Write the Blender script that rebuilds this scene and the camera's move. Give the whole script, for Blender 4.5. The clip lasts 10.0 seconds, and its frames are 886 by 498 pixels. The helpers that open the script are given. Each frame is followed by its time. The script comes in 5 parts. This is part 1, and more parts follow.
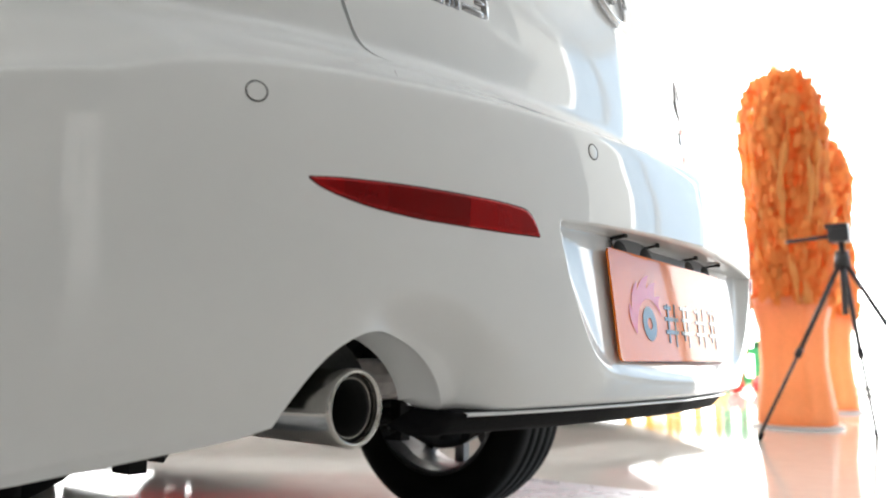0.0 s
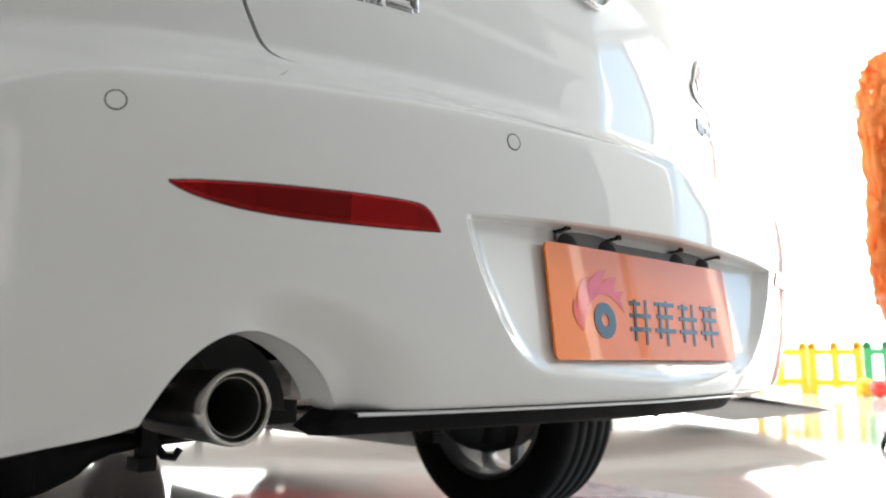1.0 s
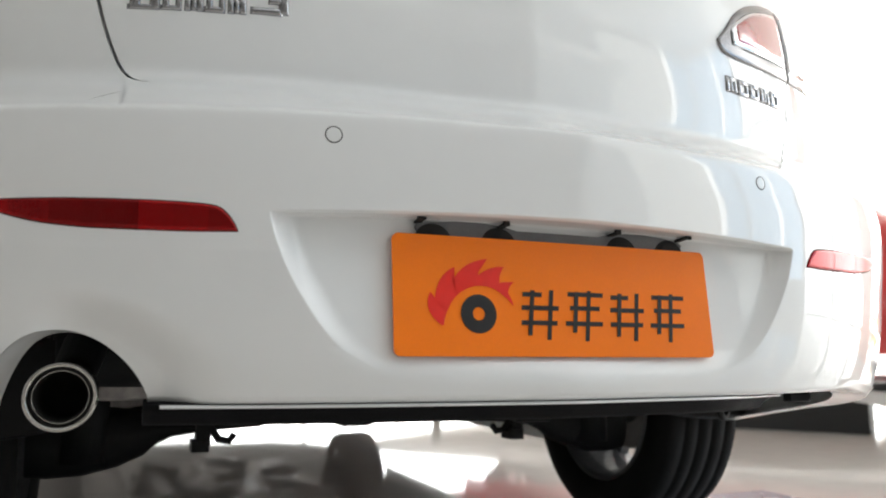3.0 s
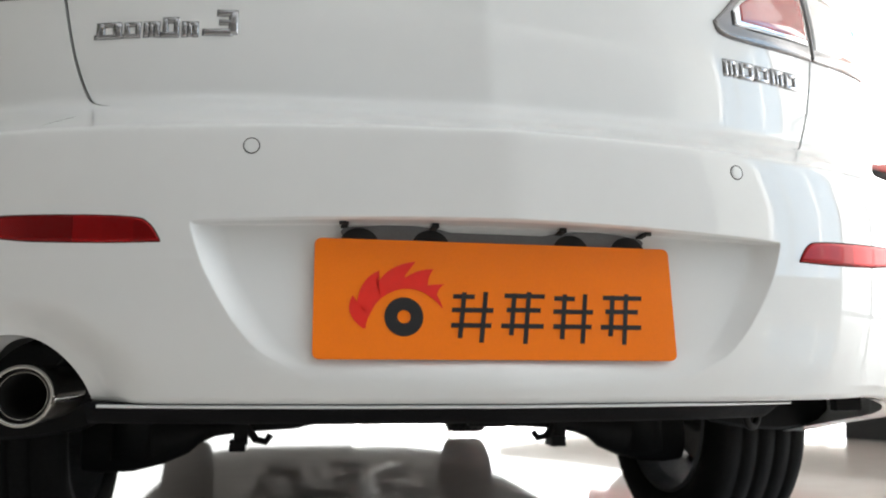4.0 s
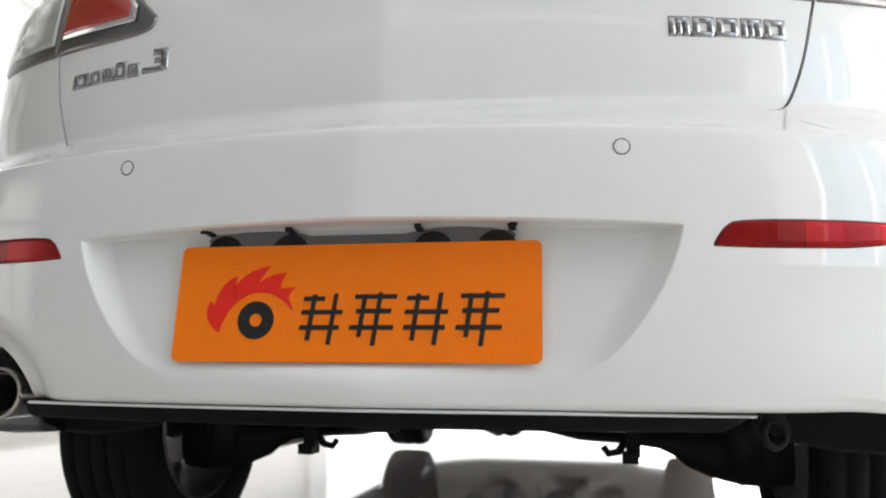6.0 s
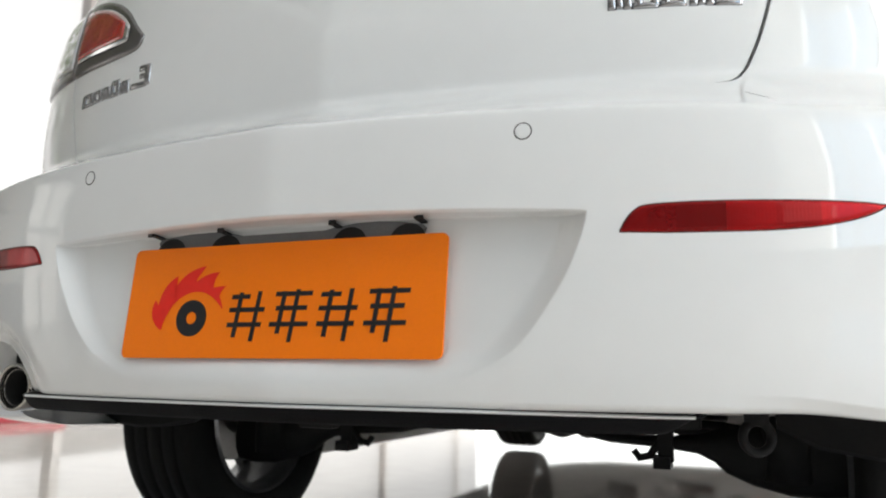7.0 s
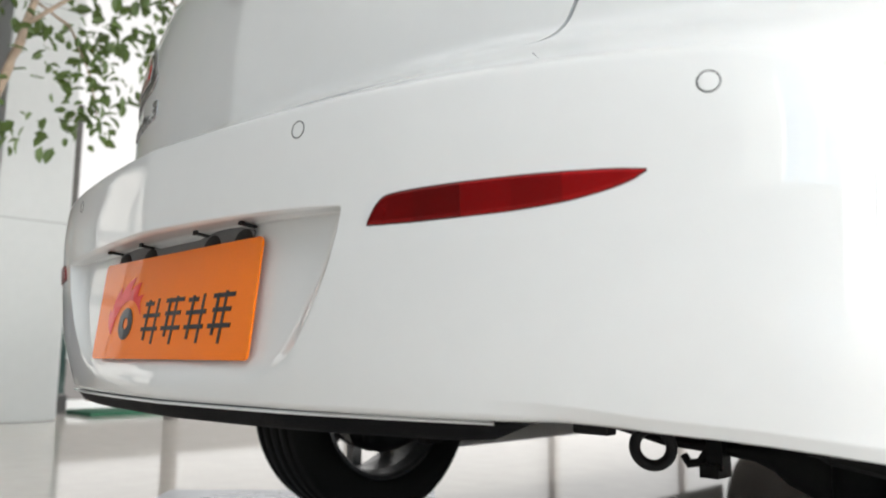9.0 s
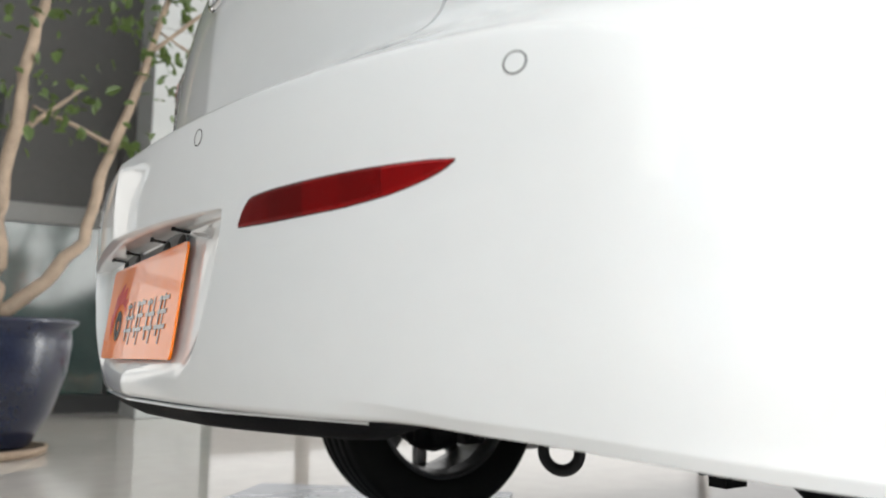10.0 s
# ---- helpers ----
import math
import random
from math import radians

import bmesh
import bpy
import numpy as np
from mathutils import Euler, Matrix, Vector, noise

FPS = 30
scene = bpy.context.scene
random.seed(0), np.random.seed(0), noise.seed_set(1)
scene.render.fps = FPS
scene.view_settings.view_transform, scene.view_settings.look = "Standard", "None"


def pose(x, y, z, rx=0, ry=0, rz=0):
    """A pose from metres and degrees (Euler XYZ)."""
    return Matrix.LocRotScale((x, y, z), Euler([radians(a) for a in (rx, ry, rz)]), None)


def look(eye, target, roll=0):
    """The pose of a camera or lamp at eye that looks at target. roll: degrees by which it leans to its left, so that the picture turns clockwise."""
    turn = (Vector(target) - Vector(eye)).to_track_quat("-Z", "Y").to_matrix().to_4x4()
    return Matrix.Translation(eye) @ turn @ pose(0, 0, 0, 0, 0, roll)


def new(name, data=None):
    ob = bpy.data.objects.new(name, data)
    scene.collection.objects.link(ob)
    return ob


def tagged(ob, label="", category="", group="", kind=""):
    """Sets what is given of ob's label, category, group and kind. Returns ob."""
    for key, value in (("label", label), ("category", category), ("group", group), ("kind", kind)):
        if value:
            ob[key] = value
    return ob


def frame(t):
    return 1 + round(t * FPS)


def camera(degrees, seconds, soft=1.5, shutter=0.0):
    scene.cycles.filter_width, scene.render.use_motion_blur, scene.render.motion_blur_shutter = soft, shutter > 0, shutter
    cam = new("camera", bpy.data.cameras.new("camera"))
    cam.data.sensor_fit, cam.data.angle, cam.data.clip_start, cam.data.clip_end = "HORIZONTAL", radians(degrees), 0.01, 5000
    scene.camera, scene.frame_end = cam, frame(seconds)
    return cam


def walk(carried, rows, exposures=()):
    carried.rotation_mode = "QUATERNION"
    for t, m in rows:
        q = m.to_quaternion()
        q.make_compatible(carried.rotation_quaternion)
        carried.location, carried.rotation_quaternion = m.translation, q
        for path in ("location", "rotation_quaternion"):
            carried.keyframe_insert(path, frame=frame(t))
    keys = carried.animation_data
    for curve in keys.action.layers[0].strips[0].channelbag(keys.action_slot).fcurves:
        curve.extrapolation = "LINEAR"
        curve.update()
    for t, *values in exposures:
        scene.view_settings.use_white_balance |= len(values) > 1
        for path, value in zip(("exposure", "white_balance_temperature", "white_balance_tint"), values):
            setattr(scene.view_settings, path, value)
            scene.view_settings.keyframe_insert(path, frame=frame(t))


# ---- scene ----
cam = camera(59.6, 10.0, soft=1.9)
PATH = [
    (0, (-1.103, -0.38, 0.442), (0.49, 0.797, 0.721), 0.5),
    (0.5, (-1.026, -0.47, 0.439), (0.461, 0.837, 0.723), 0.3),
    (1, (-0.935, -0.547, 0.438), (0.438, 0.879, 0.726), 0.1),
    (1.5, (-0.83, -0.635, 0.443), (0.387, 0.928, 0.722), 0.4),
    (2, (-0.732, -0.696, 0.439), (0.353, 0.96, 0.727), 0.1),
    (2.5, (-0.623, -0.752, 0.445), (0.309, 0.996, 0.717), 0.2),
    (4, (-0.253, -0.879, 0.442), (0.129, 1.064, 0.721), 0.3),
    (4.5, (-0.129, -0.891, 0.438), (0.076, 1.078, 0.724), 0.2),
    (5, (-0.005, -0.891, 0.432), (0.023, 1.086, 0.73), 0.3),
    (5.5, (0.129, -0.88, 0.432), (-0.043, 1.09, 0.734), 0.4),
    (7, (0.524, -0.761, 0.428), (-0.226, 1.067, 0.74), 0.7),
    (7.5, (0.648, -0.696, 0.442), (-0.289, 1.047, 0.726), 0.5),
    (8, (0.762, -0.621, 0.446), (-0.347, 1.022, 0.717), 0.3),
    (8.5, (0.867, -0.538, 0.444), (-0.396, 0.989, 0.721), 0.4),
    (9, (0.966, -0.442, 0.445), (-0.447, 0.947, 0.722), 0.35),
    (9.5, (1.051, -0.338, 0.446), (-0.493, 0.903, 0.717), 0.3),
    (10, (1.13, -0.222, 0.445), (-0.532, 0.855, 0.721), 0.3),
]
walk(cam, [(t, look(eye, target, roll)) for t, eye, target, roll in PATH], [(0.0, 0.92), (2.5, 0.88), (5.0, 0.88), (7.5, 0.88), (10.0, 0.80)])

# depth of field of the clip's lens: sharp on the bumper, soft behind
cam.data.dof.use_dof = True
cam.data.dof.focus_distance = 1.0
cam.data.dof.aperture_fstop = 5.0

# ---------------------------------------------------------------- world, light
world = bpy.data.worlds.new("world")
scene.world = world
world.use_nodes = True
wn = world.node_tree.nodes
sky = wn.new("ShaderNodeTexSky")
sky.sky_type = "NISHITA"
sky.sun_disc = False
sky.sun_elevation, sky.sun_rotation = radians(48), radians(120)
wn["Background"].inputs[1].default_value = 0.12
world.node_tree.links.new(sky.outputs[0], wn["Background"].inputs[0])


# ---------------------------------------------------------------- materials
def material(name, colour, rough=0.5, metal=0.0, coat=0.0, spread=0.06, scale=9.0, bump=0.0, bump_scale=120.0, spec=0.5, per_object=0.0):
    """A surface with colour that drifts at two scales, uneven gloss and fine relief."""
    m = bpy.data.materials.new(name)
    m.use_nodes = True
    t = m.node_tree
    n, lk = t.nodes, t.links
    b = n["Principled BSDF"]
    co = n.new("ShaderNodeTexCoord")
    big, fine = n.new("ShaderNodeTexNoise"), n.new("ShaderNodeTexNoise")
    big.inputs["Scale"].default_value, fine.inputs["Scale"].default_value = scale, scale * 14
    big.inputs["Detail"].default_value = 4
    lk.new(co.outputs["Object"], big.inputs["Vector"])
    lk.new(co.outputs["Object"], fine.inputs["Vector"])
    both = n.new("ShaderNodeMath")
    both.operation = "ADD"
    lk.new(big.outputs["Fac"], both.inputs[0])
    lk.new(fine.outputs["Fac"], both.inputs[1])
    rng = n.new("ShaderNodeMapRange")
    rng.inputs["From Min"].default_value, rng.inputs["From Max"].default_value = 0.6, 1.4
    rng.inputs["To Min"].default_value, rng.inputs["To Max"].default_value = 1 - spread, 1 + spread
    lk.new(both.outputs[0], rng.inputs["Value"])
    value = rng.outputs["Result"]
    if per_object:
        info = n.new("ShaderNodeObjectInfo")
        r2 = n.new("ShaderNodeMapRange")
        r2.inputs["To Min"].default_value, r2.inputs["To Max"].default_value = 1 - per_object, 1 + per_object
        lk.new(info.outputs["Random"], r2.inputs["Value"])
        mu = n.new("ShaderNodeMath")
        mu.operation = "MULTIPLY"
        lk.new(value, mu.inputs[0])
        lk.new(r2.outputs["Result"], mu.inputs[1])
        value = mu.outputs[0]
    mix = n.new("ShaderNodeVectorMath")
    mix.operation = "SCALE"
    mix.inputs[0].default_value = colour[:3]
    lk.new(value, mix.inputs["Scale"])
    lk.new(mix.outputs[0], b.inputs["Base Color"])
    rr = n.new("ShaderNodeMapRange")
    rr.inputs["To Min"].default_value, rr.inputs["To Max"].default_value = max(0.0, rough * 0.8), min(1.0, rough * 1.2)
    lk.new(big.outputs["Fac"], rr.inputs["Value"])
    lk.new(rr.outputs["Result"], b.inputs["Roughness"])
    b.inputs["Metallic"].default_value = metal
    b.inputs["Coat Weight"].default_value = coat
    b.inputs["Coat Roughness"].default_value = 0.008
    b.inputs["Specular IOR Level"].default_value = spec
    if bump:
        bn = n.new("ShaderNodeTexNoise")
        bn.inputs["Scale"].default_value = bump_scale
        lk.new(co.outputs["Object"], bn.inputs["Vector"])
        bp = n.new("ShaderNodeBump")
        bp.inputs["Strength"].default_value, bp.inputs["Distance"].default_value = bump, 0.002
        lk.new(bn.outputs["Fac"], bp.inputs["Height"])
        lk.new(bp.outputs["Normal"], b.inputs["Normal"])
    return m


def translucent(m, colour, share):
    """Lets some light through thin petals and leaves."""
    n, lk = m.node_tree.nodes, m.node_tree.links
    t = n.new("ShaderNodeBsdfTranslucent")
    t.inputs["Color"].default_value = (*colour, 1)
    mix = n.new("ShaderNodeMixShader")
    mix.inputs[0].default_value = share
    lk.new(n["Principled BSDF"].outputs[0], mix.inputs[1])
    lk.new(t.outputs[0], mix.inputs[2])
    lk.new(mix.outputs[0], n["Material Output"].inputs["Surface"])
    return m


def film(name, colour):
    """Thin coloured film that light passes straight through."""
    m = bpy.data.materials.new(name)
    m.use_nodes = True
    n = m.node_tree.nodes
    t = n.new("ShaderNodeBsdfTransparent")
    t.inputs["Color"].default_value = (*colour, 1)
    m.node_tree.links.new(t.outputs[0], n["Material Output"].inputs["Surface"])
    return m


def glow(name, colour, strength):
    m = bpy.data.materials.new(name)
    m.use_nodes = True
    b = m.node_tree.nodes["Principled BSDF"]
    b.inputs["Base Color"].default_value = (0, 0, 0, 1)
    b.inputs["Emission Color"].default_value = (*colour, 1)
    b.inputs["Emission Strength"].default_value = strength
    return m


PAINT = material("white_paint", (0.775, 0.79, 0.792), 0.5, coat=1.0, spread=0.012, scale=2.0)
RED_PAINT = material("red_paint", (0.62, 0.02, 0.02), 0.3, coat=1.0, spread=0.03, scale=2.0)
BLACK_PLASTIC = material("black_plastic", (0.006, 0.006, 0.007), 0.65, spec=0.08, spread=0.2, scale=15, bump=0.25, bump_scale=500)
UNDERSIDE = material("underside", (0.006, 0.006, 0.0065), 0.6, spec=0.25, spread=0.35, scale=8, bump=0.4, bump_scale=60)
GAP = material("gap_black", (0.008, 0.008, 0.008), 0.8, spread=0.2)
RUBBER = material("rubber", (0.009, 0.009, 0.009), 0.7, spec=0.15, spread=0.25, scale=12, bump=0.3, bump_scale=220)
STEEL = material("brushed_steel", (0.48, 0.465, 0.44), 0.17, metal=1.0, spread=0.08, scale=20, bump=0.05)
SOOT = material("soot", (0.01, 0.01, 0.01), 0.85, spread=0.4, scale=40)
BADGE = material("badge_chrome", (0.34, 0.34, 0.35), 0.22, metal=1.0, spread=0.1, scale=60)
CHROME = material("chrome", (0.75, 0.75, 0.76), 0.1, metal=1.0, spread=0.04)
BEZEL = material("lamp_bezel", (0.22, 0.21, 0.21), 0.22, metal=0.8, spread=0.1)
def reflector_plastic(name, colour, dark):
    """Red plastic with cells across it; their bright returned light is painted in as colour bands."""
    m = material(name, colour, 0.24, metal=0.7, coat=0.2, spec=0.25, spread=0.10, scale=30)
    n, lk = m.node_tree.nodes, m.node_tree.links
    b = n["Principled BSDF"]
    source = b.inputs["Base Color"].links[0].from_socket
    co = n.new("ShaderNodeTexCoord")
    vo = n.new("ShaderNodeTexVoronoi")
    vo.voronoi_dimensions = "1D"
    vo.inputs["Scale"].default_value = 26
    sep = n.new("ShaderNodeSeparateXYZ")
    lk.new(co.outputs["Object"], sep.inputs[0])
    lk.new(sep.outputs["X"], vo.inputs["W"])
    bw = n.new("ShaderNodeRGBToBW")
    lk.new(vo.outputs["Color"], bw.inputs[0])
    mr = n.new("ShaderNodeMapRange")
    mr.inputs["To Min"].default_value, mr.inputs["To Max"].default_value = dark, 1.5
    lk.new(bw.outputs[0], mr.inputs["Value"])
    sc = n.new("ShaderNodeVectorMath")
    sc.operation = "SCALE"
    lk.new(source, sc.inputs[0])
    lk.new(mr.outputs["Result"], sc.inputs["Scale"])
    lk.new(sc.outputs[0], b.inputs["Base Color"])
    wv = n.new("ShaderNodeTexWave")
    wv.inputs["Scale"].default_value = 90
    lk.new(co.outputs["Object"], wv.inputs["Vector"])
    bp = n.new("ShaderNodeBump")
    bp.inputs["Strength"].default_value, bp.inputs["Distance"].default_value = 0.06, 0.001
    lk.new(wv.outputs["Fac"], bp.inputs["Height"])
    lk.new(bp.outputs["Normal"], b.inputs["Normal"])
    return m


REFLECTOR = reflector_plastic("reflector_red", (0.27, 0.003, 0.004), 0.55)
LAMP_RED = material("lamp_red", (0.40, 0.012, 0.010), 0.15, coat=1.0, spread=0.1, scale=30)
LAMP_RED.node_tree.nodes["Principled BSDF"].inputs["Coat IOR"].default_value = 1.9
LAMP_CLEAR = material("lamp_clear", (0.72, 0.72, 0.73), 0.12, metal=0.4, coat=1.0, spread=0.1, scale=40)
ORANGE = material("plate_orange", (0.98, 0.21, 0.003), 0.4, spec=0.1, coat=0.6, spread=0.03, scale=20)
PLATE_RED = material("print_red", (0.82, 0.022, 0.012), 0.4, spec=0.1, coat=0.8, spread=0.05)
PLATE_BLACK = material("print_black", (0.015, 0.015, 0.017), 0.4, spec=0.1, coat=0.8, spread=0.1)
UNDERBODY = material("underbody_seal", (0.36, 0.335, 0.32), 0.5, spread=0.5, scale=3, bump=0.4, bump_scale=25)
FOIL = material("shield_foil", (0.42, 0.41, 0.40), 0.42, metal=0.9, spread=0.3, scale=7, bump=0.5, bump_scale=30)
HEAT_SHIELD = material("heat_shield", (0.05, 0.05, 0.05), 0.45, metal=0.5, spread=0.3, scale=20)
BRACKET = material("bracket_grey", (0.13, 0.134, 0.14), 0.5, spread=0.2, scale=40)
FLOOR = material("floor_tile", (0.69, 0.65, 0.61), 0.06, spread=0.06, scale=0.7, spec=0.36, bump=0.03, bump_scale=5)
CEILING = material("ceiling_board", (0.62, 0.63, 0.62), 0.8, spread=0.03, scale=1.5)
WALL = material("wall_paint", (0.78, 0.78, 0.77), 0.7, spread=0.03, scale=1.5, bump=0.08, bump_scale=150)
GREY_WALL = material("grey_wall", (0.21, 0.203, 0.195), 0.65, spread=0.05, scale=1.5, bump=0.1)
DARK_WALL = material("dark_wall", (0.054, 0.051, 0.047), 0.6, spread=0.1, scale=1.5)
COLUMN = material("column_panel", (0.40, 0.41, 0.405), 0.4, spread=0.03, scale=1.2)
ALU = material("white_aluminium", (0.75, 0.75, 0.75), 0.4, spread=0.03)
GREEN_GLASS = material("green_glass_wall", (0.03, 0.055, 0.05), 0.1, spread=0.2, scale=0.8, spec=0.7)
BLUE_FILM = film("blue_film", (0.47, 0.60, 0.72))
CREAM_FILM = film("cream_film", (0.61, 0.605, 0.59))
MAT_STEEL = material("mat_metal", (0.46, 0.49, 0.54), 0.28, metal=0.35, spread=0.1, scale=6)
LEAF = translucent(material("leaf", (0.07, 0.11, 0.03), 0.5, spread=0.4, scale=6), (0.16, 0.24, 0.04), 0.25)
BARK = material("bark", (0.30, 0.225, 0.165), 0.8, spread=0.35, scale=14, bump=0.5, bump_scale=60)
SOIL = material("soil", (0.05, 0.035, 0.025), 0.95, spread=0.4, scale=30, bump=0.6, bump_scale=80)
GLAZE = material("blue_glaze", (0.012, 0.016, 0.036), 0.25, spread=0.5, scale=5, coat=0.3)
PLUME = translucent(material("orange_plume", (0.98, 0.42, 0.11), 0.7, spread=0.25, scale=7), (1.0, 0.52, 0.18), 0.55)
PLUME_LIGHT = translucent(material("orange_strand", (1.0, 0.55, 0.18), 0.7, spread=0.2, scale=9), (1.0, 0.6, 0.22), 0.5)
VASE = translucent(material("orange_vase", (0.95, 0.50, 0.25), 0.45, spread=0.12, scale=3), (1.0, 0.55, 0.28), 0.45)
TRIPOD = material("tripod_black", (0.03, 0.03, 0.033), 0.4, spread=0.2)
YELLOW = material("yellow_plastic", (0.9, 0.50, 0.02), 0.4, spread=0.05)
DARK_GREEN = material("dark_green_felt", (0.02, 0.11, 0.06), 0.9, spread=0.2, scale=20)
GREEN = material("green_plastic", (0.05, 0.42, 0.16), 0.4, spread=0.05)
DARK_RED = material("dark_red_felt", (0.30, 0.03, 0.04), 0.8, spread=0.2, scale=20)
RED = material("red_plastic", (0.75, 0.05, 0.04), 0.4, spread=0.05)
BALLOON_RED = material("balloon_red", (0.8, 0.05, 0.03), 0.3, spread=0.05)
BALLOON_TEAL = material("balloon_teal", (0.05, 0.30, 0.36), 0.3, spread=0.05)
BALLOON_GREEN = material("balloon_green", (0.06, 0.35, 0.10), 0.3, spread=0.05)
CARPET = material("black_trim", (0.02, 0.02, 0.02), 0.6, spread=0.2)
RIM = material("dusty_rim", (0.16, 0.16, 0.165), 0.35, metal=0.7, spread=0.3, scale=15)
BRAKE = material("brake_iron", (0.10, 0.095, 0.09), 0.4, metal=0.8, spread=0.3, scale=20)
POLE = material("grey_steel", (0.30, 0.28, 0.27), 0.4, spread=0.08, scale=3)

# ---------------------------------------------------------------- mesh helpers
def link_mesh(name, verts, faces, mat, parent=None, label="", smooth=True):
    me = bpy.data.meshes.new(name)
    me.from_pydata([tuple(v) for v in verts], [], faces)
    me.validate()
    me.polygons.foreach_set("use_smooth", [smooth] * len(me.polygons))
    me.materials.append(mat)
    ob = new(name, me)
    ob.parent = parent
    if label:
        ob["label"] = label
    return ob


def part(name, bm, mat, parent=None, label="", smooth=False, bevel=0.0, recalc=True):
    """Links a bmesh as one mesh object under a thing or a part."""
    if bevel:
        bmesh.ops.bevel(bm, geom=[e for e in bm.edges if e.is_manifold and e.calc_face_angle(0) > 0.5], offset=bevel, segments=2, affect="EDGES", profile=0.6)
    if recalc:
        bmesh.ops.recalc_face_normals(bm, faces=bm.faces)
    me = bpy.data.meshes.new(name)
    bm.to_mesh(me)
    bm.free()
    me.polygons.foreach_set("use_smooth", [smooth] * len(me.polygons))
    me.materials.append(mat)
    ob = new(name, me)
    ob.parent = parent
    if label:
        ob["label"] = label
    return ob


def thing(name, label, category, group="", kind="", at=(0, 0, 0)):
    ob = new(name)
    ob.empty_display_size = 0.1
    ob.location = at
    return tagged(ob, label, category, group, kind)


def box(bm, lo, hi, m=None):
    c = [(a + b) / 2 for a, b in zip(lo, hi)]
    s = [abs(b - a) for a, b in zip(lo, hi)]
    t = Matrix.LocRotScale(c, None, s)
    return bmesh.ops.create_cube(bm, size=1, matrix=(m @ t) if m else t)["verts"]


def rod(bm, a, b, r1, r2=None, seg=14):
    a, b = Vector(a), Vector(b)
    d = b - a
    m = Matrix.Translation((a + b) / 2) @ d.to_track_quat("Z", "Y").to_matrix().to_4x4()
    bmesh.ops.create_cone(bm, cap_ends=True, segments=seg, radius1=r1, radius2=r1 if r2 is None else r2, depth=d.length, matrix=m)


def lathe(bm, profile, seg=48, m=Matrix(), closed=False):
    """Turns (radius, height) pairs about z."""
    rings = [[bm.verts.new(m @ Vector((r * math.cos(2 * math.pi * i / seg), r * math.sin(2 * math.pi * i / seg), h))) for i in range(seg)] for r, h in profile]
    pairs = list(zip(rings, rings[1:])) + ([(rings[-1], rings[0])] if closed else [])
    for a, b in pairs:
        for i in range(seg):
            bm.faces.new((a[i], a[(i + 1) % seg], b[(i + 1) % seg], b[i]))


def tube_path(bm, pts, radii, seg=10):
    """A tapering tube along points."""
    rings = []
    pts = [Vector(p) for p in pts]
    for i, p in enumerate(pts):
        d = (pts[min(i + 1, len(pts) - 1)] - pts[max(i - 1, 0)]).normalized()
        q = d.to_track_quat("Z", "Y").to_matrix()
        rings.append([bm.verts.new(p + q @ Vector((math.cos(2 * math.pi * k / seg), math.sin(2 * math.pi * k / seg), 0)) * radii[i]) for k in range(seg)])
    for a, b in zip(rings, rings[1:]):
        for k in range(seg):
            bm.faces.new((a[k], a[(k + 1) % seg], b[(k + 1) % seg], b[k]))
    bm.faces.new(rings[0])
    bm.faces.new(rings[-1])


def grid_faces(nr, nc, closed=False):
    f = []
    for r in range(nr - 1):
        for c in range(nc - 1 + closed):
            d = (c + 1) % nc
            f.append((r * nc + c, r * nc + d, (r + 1) * nc + d, (r + 1) * nc + c))
    return f


def spline(pairs):
    """A smooth monotone curve through (t, value) pairs."""
    t = np.array([p[0] for p in pairs], float)
    v = np.array([p[1] for p in pairs], float)
    h, d = np.diff(t), np.diff(v) / np.diff(t)
    m = np.zeros(len(t))
    m[0], m[-1] = d[0], d[-1]
    for i in range(1, len(t) - 1):
        if d[i - 1] * d[i] > 0:
            w1, w2 = 2 * h[i] + h[i - 1], h[i] + 2 * h[i - 1]
            m[i] = (w1 + w2) / (w1 / d[i - 1] + w2 / d[i])

    def f(x):
        x = np.clip(np.asarray(x, float), t[0], t[-1])
        i = np.clip(np.searchsorted(t, x) - 1, 0, len(t) - 2)
        s = (x - t[i]) / h[i]
        return (1 + 2 * s) * (1 - s) ** 2 * v[i] + s * (1 - s) ** 2 * h[i] * m[i] + s * s * (3 - 2 * s) * v[i + 1] + s * s * (s - 1) * h[i] * m[i + 1]
    return f


def eased(pairs, sigma):
    """The same curve with its corners rounded over sigma metres."""
    t = np.arange(pairs[0][0], pairs[-1][0] + 1e-9, 0.0005)
    k = np.arange(-60, 61) * 0.0005
    w = np.exp(-0.5 * (k / sigma) ** 2)
    v = np.convolve(np.pad(spline(pairs)(t), 60, mode="edge"), w / w.sum(), mode="valid")
    return lambda x: np.interp(x, t, v)


def smooth01(x):
    x = np.clip(x, 0, 1)
    return x * x * (3 - 2 * x)


# ---------------------------------------------------------------- form of the car's tail
# plan: u is the half width walked from the centre; past U1 it turns the corner, past U2 it runs along the side
U1, U2, HALF_W, BOW, POW, KEEL, NOSE = 0.72, 1.04, 0.872, 0.395, 3.44, 0.07, 0.003
PHI0 = math.atan(KEEL + BOW * POW * U1 ** (POW - 1))
RC = (HALF_W - U1) / (1 - math.sin(PHI0))


